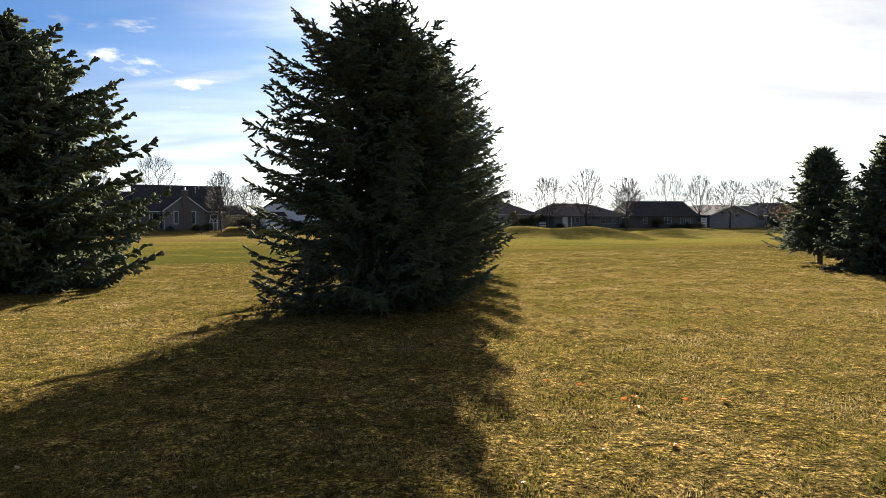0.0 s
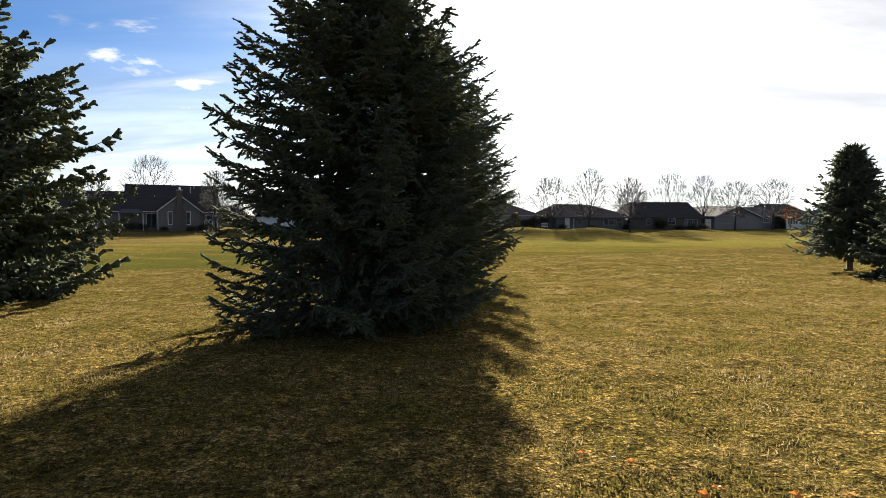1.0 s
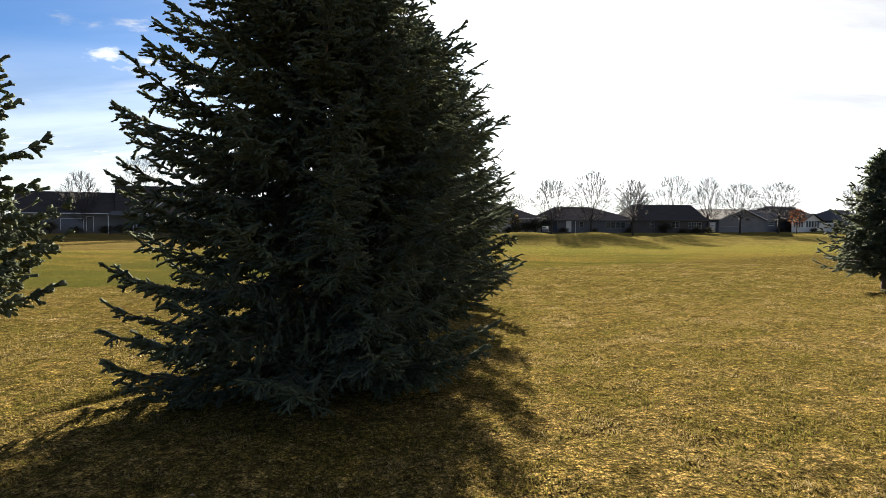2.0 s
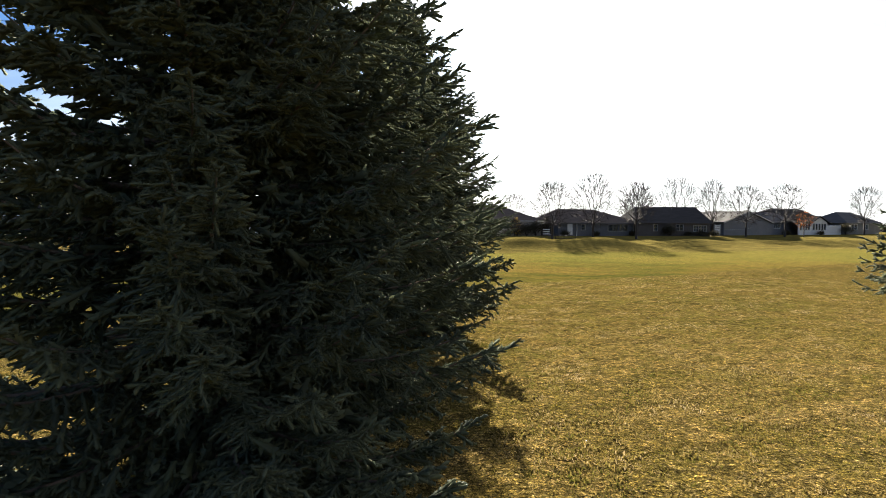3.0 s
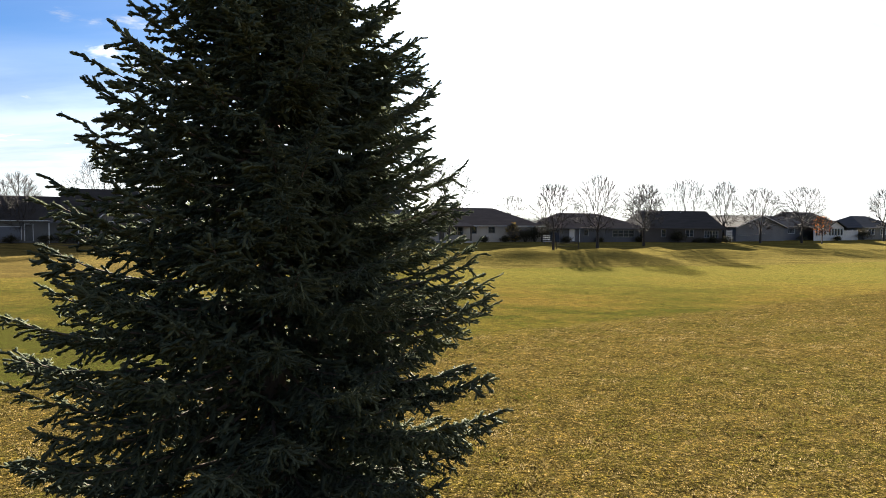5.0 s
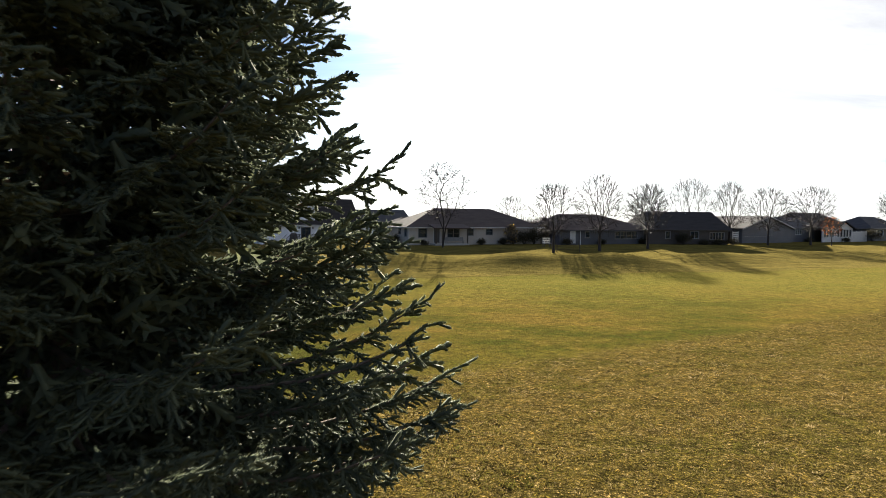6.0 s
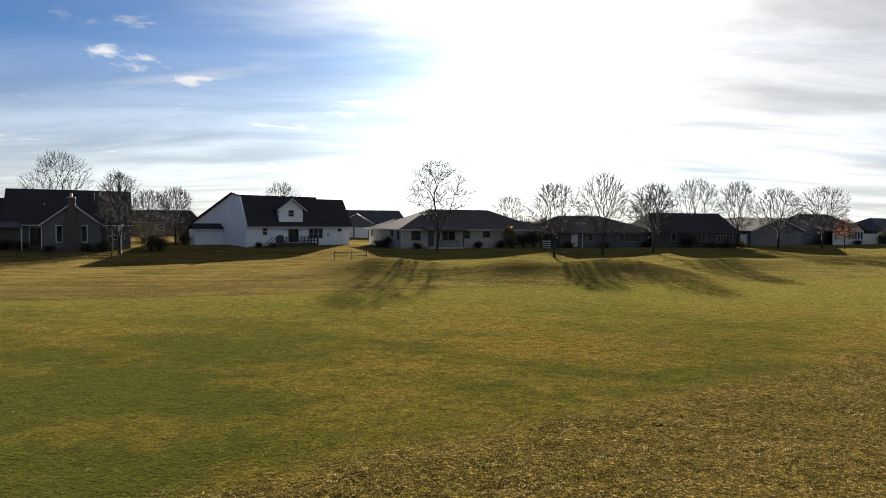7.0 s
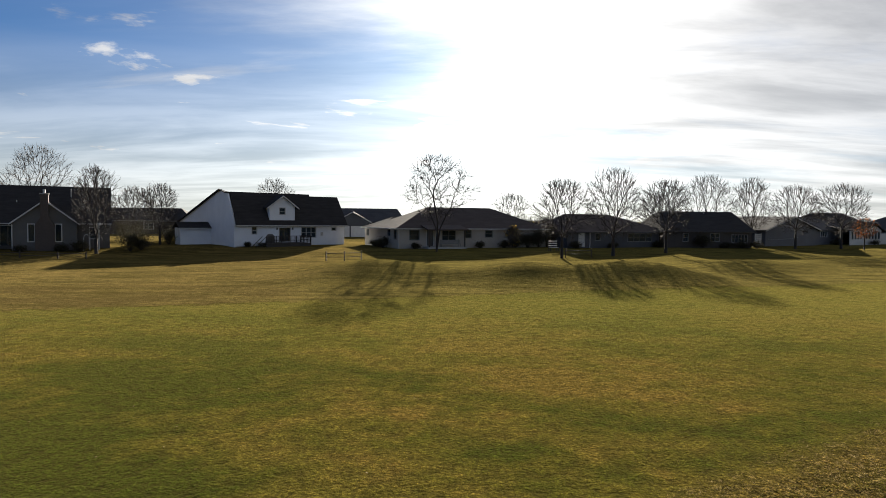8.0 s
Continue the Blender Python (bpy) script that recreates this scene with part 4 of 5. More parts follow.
def tan_house():
    h = thing("house", pose(-2.5, 113.5, 0.75, 0, 0, 25), "low tan-sided ranch house with brown hip roof", "house", "houses behind the field")
    w, d, ez = 23.2, 10.5, 2.62
    holes = [(1.6, 3.0, 1.0, 2.3), (4.1, 5.1, 0.2, 2.35), (6.4, 8.4, 0.95, 2.25), (9.75, 10.85, 1.25, 2.35), (13.05, 14.2, 1.35, 2.3)]
    left = [(0.6, 1.5, 1.1, 2.4), (2.95, 3.95, 1.45, 2.35)]
    body(h, w, d, ez, TAN_SIDING, holes, left)
    body(h, 7.5, 3.4, ez - 0.1, TAN_SIDING, (), [(12.0, 13.0, 1.3, 2.2)], (), -0.4, 0.22, 0.0, d + 0.003)
    for a in holes[:1] + holes[3:]:
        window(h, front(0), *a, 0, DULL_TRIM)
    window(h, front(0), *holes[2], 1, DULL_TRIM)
    door(h, front(0), *holes[1], DARK_DOOR, False)
    for a in left:
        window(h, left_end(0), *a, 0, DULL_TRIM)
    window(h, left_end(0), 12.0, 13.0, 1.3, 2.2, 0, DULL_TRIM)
    hip_roof(h, 0, w, 0, d, ez, 5.5, BROWN_ROOF, 0.5, 7.0)
    hip_roof(h, -0.1, 7.6, d - 4.5, d + 3.4, ez - 0.06, 4.1, BROWN_ROOF, 0.42, 3.6)
    for x in (3.7, 8.9):
        part("porch_post", cuboid(x - 0.08, x + 0.08, -1.9, -1.74, -0.4, 2.28), BROWN_SIDING, h)
    bm = bmesh.new()
    slab(bm, [(3.3, -2.2, 2.45), (9.3, -2.2, 2.45), (9.3, 0.2, 3.0), (3.3, 0.2, 3.0)], 0.15)
    part("porch_roof", bm, BROWN_ROOF, h)
    part("porch_slab", cuboid(3.5, 9.1, -2.0, -0.003, -0.4, 0.12), CONCRETE, h)
    part("downspout", cuboid(0.05, 0.13, -0.1, -0.003, -0.3, 2.5), TRIM, h)
    vent(h, 6.0, 6.5, 4.0, 1.2)
    b = thing("bench", pose(-2.5, 113.5, 0.75, 0, 0, 25) @ pose(6.9, -1.3, 0.125), "dull grey slatted porch bench by tan house", "bench")
    for i in range(4):
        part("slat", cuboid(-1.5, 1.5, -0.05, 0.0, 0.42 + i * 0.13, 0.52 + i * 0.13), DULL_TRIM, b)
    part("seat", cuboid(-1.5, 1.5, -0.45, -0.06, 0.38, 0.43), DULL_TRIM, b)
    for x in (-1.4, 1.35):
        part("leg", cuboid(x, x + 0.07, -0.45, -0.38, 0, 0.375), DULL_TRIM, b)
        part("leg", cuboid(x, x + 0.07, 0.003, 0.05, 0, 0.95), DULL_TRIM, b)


def gray_house():
    h = thing("house", pose(-44.3, 100.2, 0.85, 0, 0, 28), "gray house with dark roof and brick chimney gable", "house", "houses behind the field")
    ez, rz = 2.85, 7.2
    wins = [(1.63, 2.25, 0.7, 2.65), (4.23, 4.84, 0.7, 2.65)]
    # gabled bay
    part("wall", panel(bmesh.new(), 0.2, 6.3, -0.5, 2.85, wins, 0.2, front(0)), GREY_SIDING, h)
    part("gable_wall", prism(bmesh.new(), [(0.2, 0, 2.853), (6.3, 0, 2.853), (3.25, 0, 5.25)], [(0.2, 0.2, 2.853), (6.3, 0.2, 2.853), (3.25, 0.2, 5.25)]), GREY_SIDING, h)
    part("wall", cuboid(0.2, 0.4, 0.2, 4.0, -0.5, 2.85), GREY_SIDING, h)
    part("wall", cuboid(6.1, 6.3, 0.2, 4.0, -0.5, 2.85), GREY_SIDING, h)
    bm = bmesh.new()
    slab(bm, [(-0.15, -0.3, 2.75), (3.25, -0.3, 5.45), (3.25, 7.0, 5.45), (-0.15, 7.0, 2.75)], 0.15)
    slab(bm, [(3.25, -0.3, 5.45), (6.65, -0.3, 2.75), (6.65, 7.0, 2.75), (3.25, 7.0, 5.45)], 0.15)
    part("bay_roof", bm, DARK_ROOF, h)
    for a, b in (((-0.15, 2.72), (3.25, 5.42)), ((6.65, 2.72), (3.25, 5.42))):
        part("rake_board", prism(bmesh.new(), [(a[0], -0.36, a[1] - 0.18), (a[0], -0.303, a[1] - 0.18), (a[0], -0.303, a[1]), (a[0], -0.36, a[1])], [(b[0], -0.36, b[1] - 0.18), (b[0], -0.303, b[1] - 0.18), (b[0], -0.303, b[1]), (b[0], -0.36, b[1])]), TRIM, h)
    for a in wins:
        window(h, front(0), *a, 0, None, False)
    ch = part("chimney", cuboid(2.85, 3.65, -0.55, -0.004, -0.5, 6.0), BRICK, h, "broad brown brick chimney")
    part("shoulder", prism(bmesh.new(), [(2.3, -0.5, -0.5), (4.2, -0.5, -0.5), (4.2, -0.5, 2.6), (3.65, -0.5, 3.4), (2.85, -0.5, 3.4), (2.3, -0.5, 2.6)], [(2.3, -0.008, -0.5), (4.2, -0.008, -0.5), (4.2, -0.008, 2.6), (3.65, -0.008, 3.4), (2.85, -0.008, 3.4), (2.3, -0.008, 2.6)]), BRICK, ch)
    part("cap", cuboid(2.78, 3.72, -0.62, 0.05, 6.003, 6.12), CONCRETE, ch)
    part("flue", bar(bmesh.new(), (3.25, -0.28, 6.12), (3.25, -0.28, 6.55), 0.13, 0.13, 8), METAL, ch, "galvanised flue pipe")
    part("downspout", cuboid(0.1, 0.19, -0.12, -0.003, -0.4, 2.7), TRIM, h)
    # main range
    main = [(-1.3, 0.15, 0.1, 2.4), (7.6, 8.6, 0.9, 2.2)]
    part("wall", panel(bmesh.new(), -4.0, 9.7, -0.5, 2.85, [main[0], main[1]], 0.2, front(3.0)), GREY_SIDING, h)
    gable_wall(h, [(3.2, -0.5), (13, -0.5), (13, 2.85), (8.0, rz - 0.1), (3.2, 2.85)], 9.5, 9.7, GREY_SIDING)
    gable_wall(h, [(3.2, 2.0), (13, 2.0), (13, 2.85), (8.0, rz - 0.1), (3.2, 2.85)], -4.0, -3.8, GREY_SIDING)
    part("wall", cuboid(-17.0, 9.5, 12.8, 13.0, -0.5, 2.8), GREY_SIDING, h)
    bm = bmesh.new()
    slab(bm, [(-4.2, 2.55, 2.75), (9.95, 2.55, 2.75), (9.95, 8.0, rz + 0.05), (-4.2, 8.0, rz + 0.05)], 0.16)
    slab(bm, [(-4.2, 8.0, rz + 0.05), (9.95, 8.0, rz + 0.05), (9.95, 13.4, 2.75), (-4.2, 13.4, 2.75)], 0.16)
    slab(bm, [(-17.3, 2.55, 2.75), (-4.2, 2.55, 2.75), (-4.2, 8.0, 6.05), (-17.3, 8.0, 6.05)], 0.16)
    slab(bm, [(-17.3, 8.0, 6.05), (-4.2, 8.0, 6.05), (-4.2, 13.4, 2.75), (-17.3, 13.4, 2.75)], 0.16)
    part("roof", bm, DARK_ROOF, h)
    gutters(h, (((-17.3, 2.5, 2.74), (-0.1, 2.5, 2.74)), ((6.6, 2.5, 2.74), (9.95, 2.5, 2.74))))
    wing = [(-11.35, -8.5, 0.2, 1.85), (-8.05, -7.2, 0.0, 2.2)]
    part("wall", panel(bmesh.new(), -17.0, -4.0, -0.5, 2.85, wing, 0.2, front(3.0)), GREY_SIDING, h)
    gable_wall(h, [(3.0, -0.5), (13, -0.5), (13, 2.85), (8.0, 5.9), (3.0, 2.85)], -17.22, -17.0, GREY_SIDING)
    door(h, front(3.0), *main[0], DARK_DOOR, True)
    window(h, front(3.0), *main[1])
    door(h, front(3.0), *wing[1], DARK_DOOR, False)
    door(h, front(3.0), *wing[0], PALE_SIDING, False)
    bm = bmesh.new()
    slab(bm, [(-5.4, 0.4, 2.5), (-1.7, 0.4, 2.5), (-2.4, 2.5, 3.1), (-4.7, 2.5, 3.1)], 0.12)
    part("canopy", bm, GREY_ROOF, h, "gray hipped porch canopy")
    for x in (-5.2, -1.9):
        part("canopy_post", cuboid(x - 0.06, x + 0.06, 0.5, 0.62, -0.5, 2.4), TRIM, h)
    vent(h, 0.1, 5.5, 4.8, 0.6), vent(h, 5.6, 6.4, 5.6, 1.3)
    vent(h, 6.3, 7.4, 6.4, 0.7)


def blue_house():
    h = thing("house", pose(21.0, 120.0, 0.8, 0, 0, 25.8), "blue-gray low ranch house with brown hip roof", "house", "houses behind the field")
    w, d, ez = 19.15, 9.0, 2.2
    holes = [(2.1, 3.1, 0.0, 2.0), (5.05, 5.95, 0.9, 1.85), (11.2, 15.9, 0.7, 1.83), (17.3, 18.6, 0.7, 1.9)]
    body(h, w, d, ez, BLUE_SIDING, holes)
    for i, a in enumerate(holes):
        if i == 0:
            door(h, front(0), *a, TRIM, False)
        else:
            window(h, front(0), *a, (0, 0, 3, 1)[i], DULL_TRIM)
    hip_roof(h, 0, w, 0, d, ez + 0.05, 4.75, BROWN_ROOF, 0.5, 3.4, "roof", 8.6, BLUE_SIDING)
    part("downspout", cuboid(4.0, 4.1, -0.1, -0.003, -0.3, 2.1), TRIM, h)


def brown_house():
    h = thing("house", pose(36.9, 126.5, 0.8, 0, 0, 5), "dark brown ranch house with gable and hipped roof", "house", "houses behind the field")
    w, d, ez = 14.2, 11.5, 2.3
    holes = [(3.2, 4.0, 0.75, 1.95), (7.6, 9.0, 0.8, 1.95), (11.0, 13.5, 0.65, 1.8)]
    body(h, w, d, ez, BROWN_SIDING, holes)
    for i, a in enumerate(holes):
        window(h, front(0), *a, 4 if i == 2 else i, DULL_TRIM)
    hip_roof(h, 0, w, 0, d, ez + 0.05, 5.4, DARK_ROOF, 0.5, 2.3, "roof", 0.6, BROWN_SIDING)
    vent(h, 9.0, 5.0, 4.6, 0.6)


def pale_house():
    h = thing("house", pose(56.9, 135.0, 0.8, 0, 0, 30), "pale gray house with front gable and glazed sunroom", "house", "houses behind the field")
    ez = 2.6
    wins = [(19.7, 21.9, 1.25, 2.15)]
    part("wall", panel(bmesh.new(), 0, 15.3, -0.4, ez, (), 0.2, front(0)), PALE_SIDING, h)
    part("gable_wall", prism(bmesh.new(), [(0, 0, ez + 0.003), (15.3, 0, ez + 0.003), (7.6, 0, 4.75)], [(0, 0.2, ez + 0.003), (15.3, 0.2, ez + 0.003), (7.6, 0.2, 4.75)]), PALE_SIDING, h)
    part("wall", cuboid(0, 0.2, 0.203, 14, -0.4, ez), PALE_SIDING, h)
    part("wall", cuboid(15.1, 15.3, 0.203, 2.0, -0.4, ez), PALE_SIDING, h)
    part("wall", panel(bmesh.new(), 15.3, 28.0, -0.4, ez, wins + [(15.9, 18.1, 0.05, 2.2)], 0.2, front(2.0)), PALE_SIDING, h)
    part("wall", cuboid(0.2, 28.0, 13.8, 14.0, -0.4, ez), PALE_SIDING, h)
    part("wall", cuboid(27.8, 28.0, 2.2, 13.8, -0.4, ez), PALE_SIDING, h)
    bm = bmesh.new()
    slab(bm, [(-0.5, -0.4, ez - 0.1), (7.6, -0.4, 4.85), (7.6, 12.0, 4.85), (-0.5, 12.0, ez - 0.1)], 0.15)
    slab(bm, [(7.6, -0.4, 4.85), (15.8, -0.4, ez - 0.1), (15.8, 12.0, ez - 0.1), (7.6, 12.0, 4.85)], 0.15)
    slab(bm, [(7.6, 8.0, 4.9), (28.5, 8.0, 4.9), (28.5, 1.5, ez - 0.08), (14.8, 1.5, ez - 0.08)], 0.15)
    slab(bm, [(-0.5, 14.4, ez - 0.08), (28.5, 14.4, ez - 0.08), (28.5, 8.0, 4.9), (7.6, 8.0, 4.9)], 0.15)
    part("roof", bm, GREY_ROOF, h)
    for a, b in (((-0.5, ez - 0.12), (7.6, 4.82)), ((15.8, ez - 0.12), (7.6, 4.82))):
        part("rake_board", prism(bmesh.new(), [(a[0], -0.46, a[1] - 0.18), (a[0], -0.403, a[1] - 0.18), (a[0], -0.403, a[1]), (a[0], -0.46, a[1])], [(b[0], -0.46, b[1] - 0.18), (b[0], -0.403, b[1] - 0.18), (b[0], -0.403, b[1]), (b[0], -0.46, b[1])]), TRIM, h)
    window(h, front(2.0), *wins[0], 2)
    door(h, front(2.0), 15.9, 18.1, 0.05, 2.2, TRIM, False)
    # sunroom
    s = thing("sunroom", pose(56.9, 135.0, 0.8, 0, 0, 30) @ pose(23.0, -1.5, 0), "white glazed sunroom with gabled roof beside pale house", "sunroom")
    bays = [(0.5 + i * 1.0, 1.2 + i * 1.0, 0.85, 2.25) for i in range(4)] + [(5.3 + i * 1.1, 6.15 + i * 1.1, 0.85, 2.3) for i in range(5)]
    part("wall", panel(bmesh.new(), 0, 11.0, -0.4, 2.5, bays, 0.18, front(0)), TRIM, s)
    part("gable_wall", prism(bmesh.new(), [(4.6, 0, 2.503), (11.0, 0, 2.503), (7.8, 0, 3.85)], [(4.6, 0.18, 2.503), (11.0, 0.18, 2.503), (7.8, 0.18, 3.85)]), TRIM, s)
    for a in bays:
        window(s, front(0), *a, 0, None, False)
    bm = bmesh.new()
    slab(bm, [(4.0, -0.4, 2.4), (7.8, -0.4, 4.0), (7.8, 8, 4.0), (4.0, 8, 2.4)], 0.14)
    slab(bm, [(7.8, -0.4, 4.0), (11.8, -0.4, 2.35), (11.8, 8, 2.35), (7.8, 8, 4.0)], 0.14)
    slab(bm, [(-0.3, -0.4, 2.5), (4.0, -0.4, 2.5), (4.0, 4, 3.2), (-0.3, 4, 3.2)], 0.14)
    part("roof", bm, DARK_ROOF, s)
    part("wall", cuboid(10.82, 11.0, 0.185, 8, -0.4, 2.4), TRIM, s)
    f = thing("privacy_fence", pose(56.9, 135.0, 0.8, 0, 0, 30) @ pose(34.4, -1.0, 0), "white vinyl privacy fence beside the sunroom", "fence")
    for i in range(26):
        part("board", cuboid(i * 0.24, i * 0.24 + 0.225, 0, 0.04, -0.3, 1.9 if i % 8 else 2.05), TRIM, f)


def dark_house(x, y, turn, w, d, ez, top, wallm, roofm, label, inset=None, holes=()):
    h = thing("house", pose(x, y, 0.8, 0, 0, turn), label, "house", "houses behind the field")
    body(h, w, d, ez, wallm, holes)
    for a in holes:
        window(h, front(0), *a, 1)
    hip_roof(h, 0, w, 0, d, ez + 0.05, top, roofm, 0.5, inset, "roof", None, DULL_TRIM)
    return h


def garage_house():
    h = thing("house", pose(-11.5, 165, 0.8, 0, 0, 5), "blue-gray house with white double garage doors", "house", "houses behind the field")
    doors = [(-7.2, -4.85, -0.3, 2.0), (-4.4, -1.6, -0.3, 2.0)]
    part("wall", panel(bmesh.new(), -7.6, -0.6, -0.5, 3.1, doors, 0.2, front(0)), BLUE_SIDING, h)
    part("gable_wall", prism(bmesh.new(), [(-7.6, 0, 3.103), (-0.6, 0, 3.103), (-4.1, 0, 5.0)], [(-7.6, 0.2, 3.103), (-0.6, 0.2, 3.103), (-4.1, 0.2, 5.0)]), BLUE_SIDING, h)
    for a in doors:
        door(h, front(0), *a, TRIM, False)
    part("wall", cuboid(-0.8, -0.6, 0.203, 4, -0.5, 3.1), BLUE_SIDING, h)
    part("wall", cuboid(-14, 7, 4.0, 4.2, -0.5, 3.1), BLUE_SIDING, h)
    bm = bmesh.new()
    slab(bm, [(-8.1, -0.4, 3.0), (-4.1, -0.4, 5.15), (-4.1, 8, 5.15), (-8.1, 8, 3.0)], 0.15)
    slab(bm, [(-4.1, -0.4, 5.15), (-0.1, -0.4, 3.0), (-0.1, 8, 3.0), (-4.1, 8, 5.15)], 0.15)
    slab(bm, [(-14.5, 3.5, 3.0), (7.5, 3.5, 3.0), (5.4, 9, 6.0), (-12.5, 9, 6.0)], 0.15)
    slab(bm, [(-14.5, 14, 3.0), (7.5, 14, 3.0), (5.4, 9, 6.0), (-12.5, 9, 6.0)], 0.15)
    part("roof", bm, GREY_ROOF, h)
    for a, b in (((-8.1, 2.97), (-4.1, 5.12)), ((-0.1, 2.97), (-4.1, 5.12))):
        part("rake_board", prism(bmesh.new(), [(a[0], -0.46, a[1] - 0.2), (a[0], -0.403, a[1] - 0.2), (a[0], -0.403, a[1]), (a[0], -0.46, a[1])], [(b[0], -0.46, b[1] - 0.2), (b[0], -0.403, b[1] - 0.2), (b[0], -0.403, b[1]), (b[0], -0.46, b[1])]), TRIM, h)


white_house()
tan_house()
gray_house()
blue_house()
brown_house()
pale_house()
garage_house()
dark_house(78, 152, 30, 18, 11, 2.7, 5.9, GREY_SIDING, DARK_ROOF, "dark-roofed house behind the sunroom", 4.0)
dark_house(96, 158, 28, 14, 10, 2.6, 5.2, GREY_SIDING, GREY_ROOF, "low gray house behind a bare tree", 4.5, [(2, 4.5, 0.9, 2.2), (7, 9, 0.9, 2.2)])
dark_house(-74, 168, 8, 22, 11, 2.8, 5.6, BROWN_SIDING, DARK_ROOF, "distant brown house with long dark roof", 4.0, [(3, 5, 0.9, 2.2), (12, 14, 0.9, 2.2)])


# ---- bare trees ----
def clusters(pts, k, rng):
    """Parts points into k near groups."""
    mids = pts[rng.permutation(len(pts))[:k]]
    for _ in range(5):
        who = np.argmin(((pts[:, None] - mids[None]) ** 2).sum(-1), 1)
        mids = np.array([pts[who == i].mean(0) if (who == i).any() else mids[i] for i in range(len(mids))])
    return [pts[who == i] for i in range(len(mids)) if (who == i).any()]


def bare_tree(x, y, tall, spread, seed, label, clear=0.22, stems=1, vase=0.6, dense=1.0, thick=1.0, group="bare trees by the houses"):
    """A leafless tree: a trunk that forks again and again towards twig ends spread through a rounded, lobed crown."""
    rng = np.random.RandomState(seed)
    root = thing("bare_tree", pose(x, y, float(height(x, y)) - 0.05), label, "bare tree", group)
    limbs, twigs, ends = [], [], []
    h0 = clear * tall
    foot = 0.85 * h0 if stems == 1 else 0.30 * tall
    n = int(660 * dense)
    u, a = rng.beta(1.5, 1.15, n), rng.rand(n) * 6.283
    lobes = 1 + 0.12 * np.sin(3 * a + 6 * rng.rand()) + 0.12 * np.sin(2 * a + 9 * u + 6 * rng.rand())
    w = np.where(u < 0.5, 1 - (1.25 - 0.45 * vase) * (0.5 - u) ** 2 * 3.2, np.sqrt(np.maximum(0, 1 - ((u - 0.5) / 0.5) ** 2)) * 0.9 + 0.1)
    rr = spread * w * lobes * rng.rand(n) ** 0.42
    tips = np.stack([rr * np.cos(a), rr * np.sin(a), foot + (tall - foot) * u], 1)
    r0 = 0.0175 * tall * thick

    def girth(m):
        return max(0.022, r0 * (m / n) ** 0.56)

    def stick(p, q, ra, rb, level):
        (limbs if level < 3 else twigs).append((p, q, ra, rb))

    def grow(p, d, pts, level):
        if len(pts) <= 2:
            for q in pts:
                ln = np.linalg.norm(q - p)
                bend = p + (q - p) * 0.5 + d * ln * 0.12
                stick(p, bend, 0.020, 0.017, 9), stick(bend, q, 0.017, 0.011, 9)
                ends.append(q)
                e = (q - bend) / max(np.linalg.norm(q - bend), 1e-5)
                for b in (p + (bend - p) * rng.rand(), bend + (q - bend) * rng.rand()):
                    k = e + rng.normal(0, 0.34, 3) + np.array([0, 0, 0.12])
                    tip = b + k / np.linalg.norm(k) * min(0.9, rng.uniform(0.35, 0.75) * (0.5 + 0.5 * ln))
                    stick(b, tip, 0.015, 0.010, 9)
                    ends.append(tip)
            return
        k = (stems if stems > 1 else 7) if level == 0 else int(rng.choice((2, 3, 3)))
        for group_pts in clusters(pts, min(k, len(pts)), rng):
            mid = group_pts.mean(0)
            node = p + (mid - p) * (0.62 if stems > 1 and level == 0 else rng.uniform(0.34, 0.46))
            ln = np.linalg.norm(node - p)
            bend = p + (node - p) * 0.33 + d * ln * 0.26 + rng.normal(0, 0.03, 3) * ln
            r1 = girth(len(group_pts))
            stick(p, bend, r1 * 1.1, r1, level), stick(bend, node, r1, r1 * 0.9, level)
            grow(node, (node - bend) / max(np.linalg.norm(node - bend), 1e-5), group_pts, level + 1)

    top = np.array([0, 0, h0 if stems == 1 else 0.05])
    limbs.append((np.array([0, 0, -0.2]), np.array([0, 0, top[2] * 0.5]), r0 * 1.3, r0 * 1.05))
    limbs.append((np.array([0, 0, top[2] * 0.5]), top, r0 * 1.05, r0 * 0.95))
    grow(top, np.array([0, 0, 1.0]), tips, 0)
    tr = new("trunk", tubes("trunk", limbs, GREY_BARK, 6))
    tr.parent = root
    cr = new("crown", tubes("crown", twigs, GREY_BARK, 3))
    cr.parent = root
    tagged(cr, "open crown of fine leafless twigs")
    return root, ends


def foliage(root, tips, material, count, size, seed, name="leaves"):
    rng = np.random.RandomState(seed)
    tips = np.array(tips)
    P = tips[rng.randint(0, len(tips), count)] + rng.normal(0, 0.09, (count, 3))
    D = rng.normal(size=(count, 3))
    tv = np.array([(0, 0, 0), (0.4, 0.32, 0.06), (1, 0, 0), (0.4, -0.32, 0.06)])
    tf = np.array([(0, 1, 2), (0, 2, 3)])
    ob = new(name, scatter(name, [(tv, tf)], P, frames(D), size * rng.uniform(0.6, 1.2, count), material, rng))
    ob.parent = root
    return ob


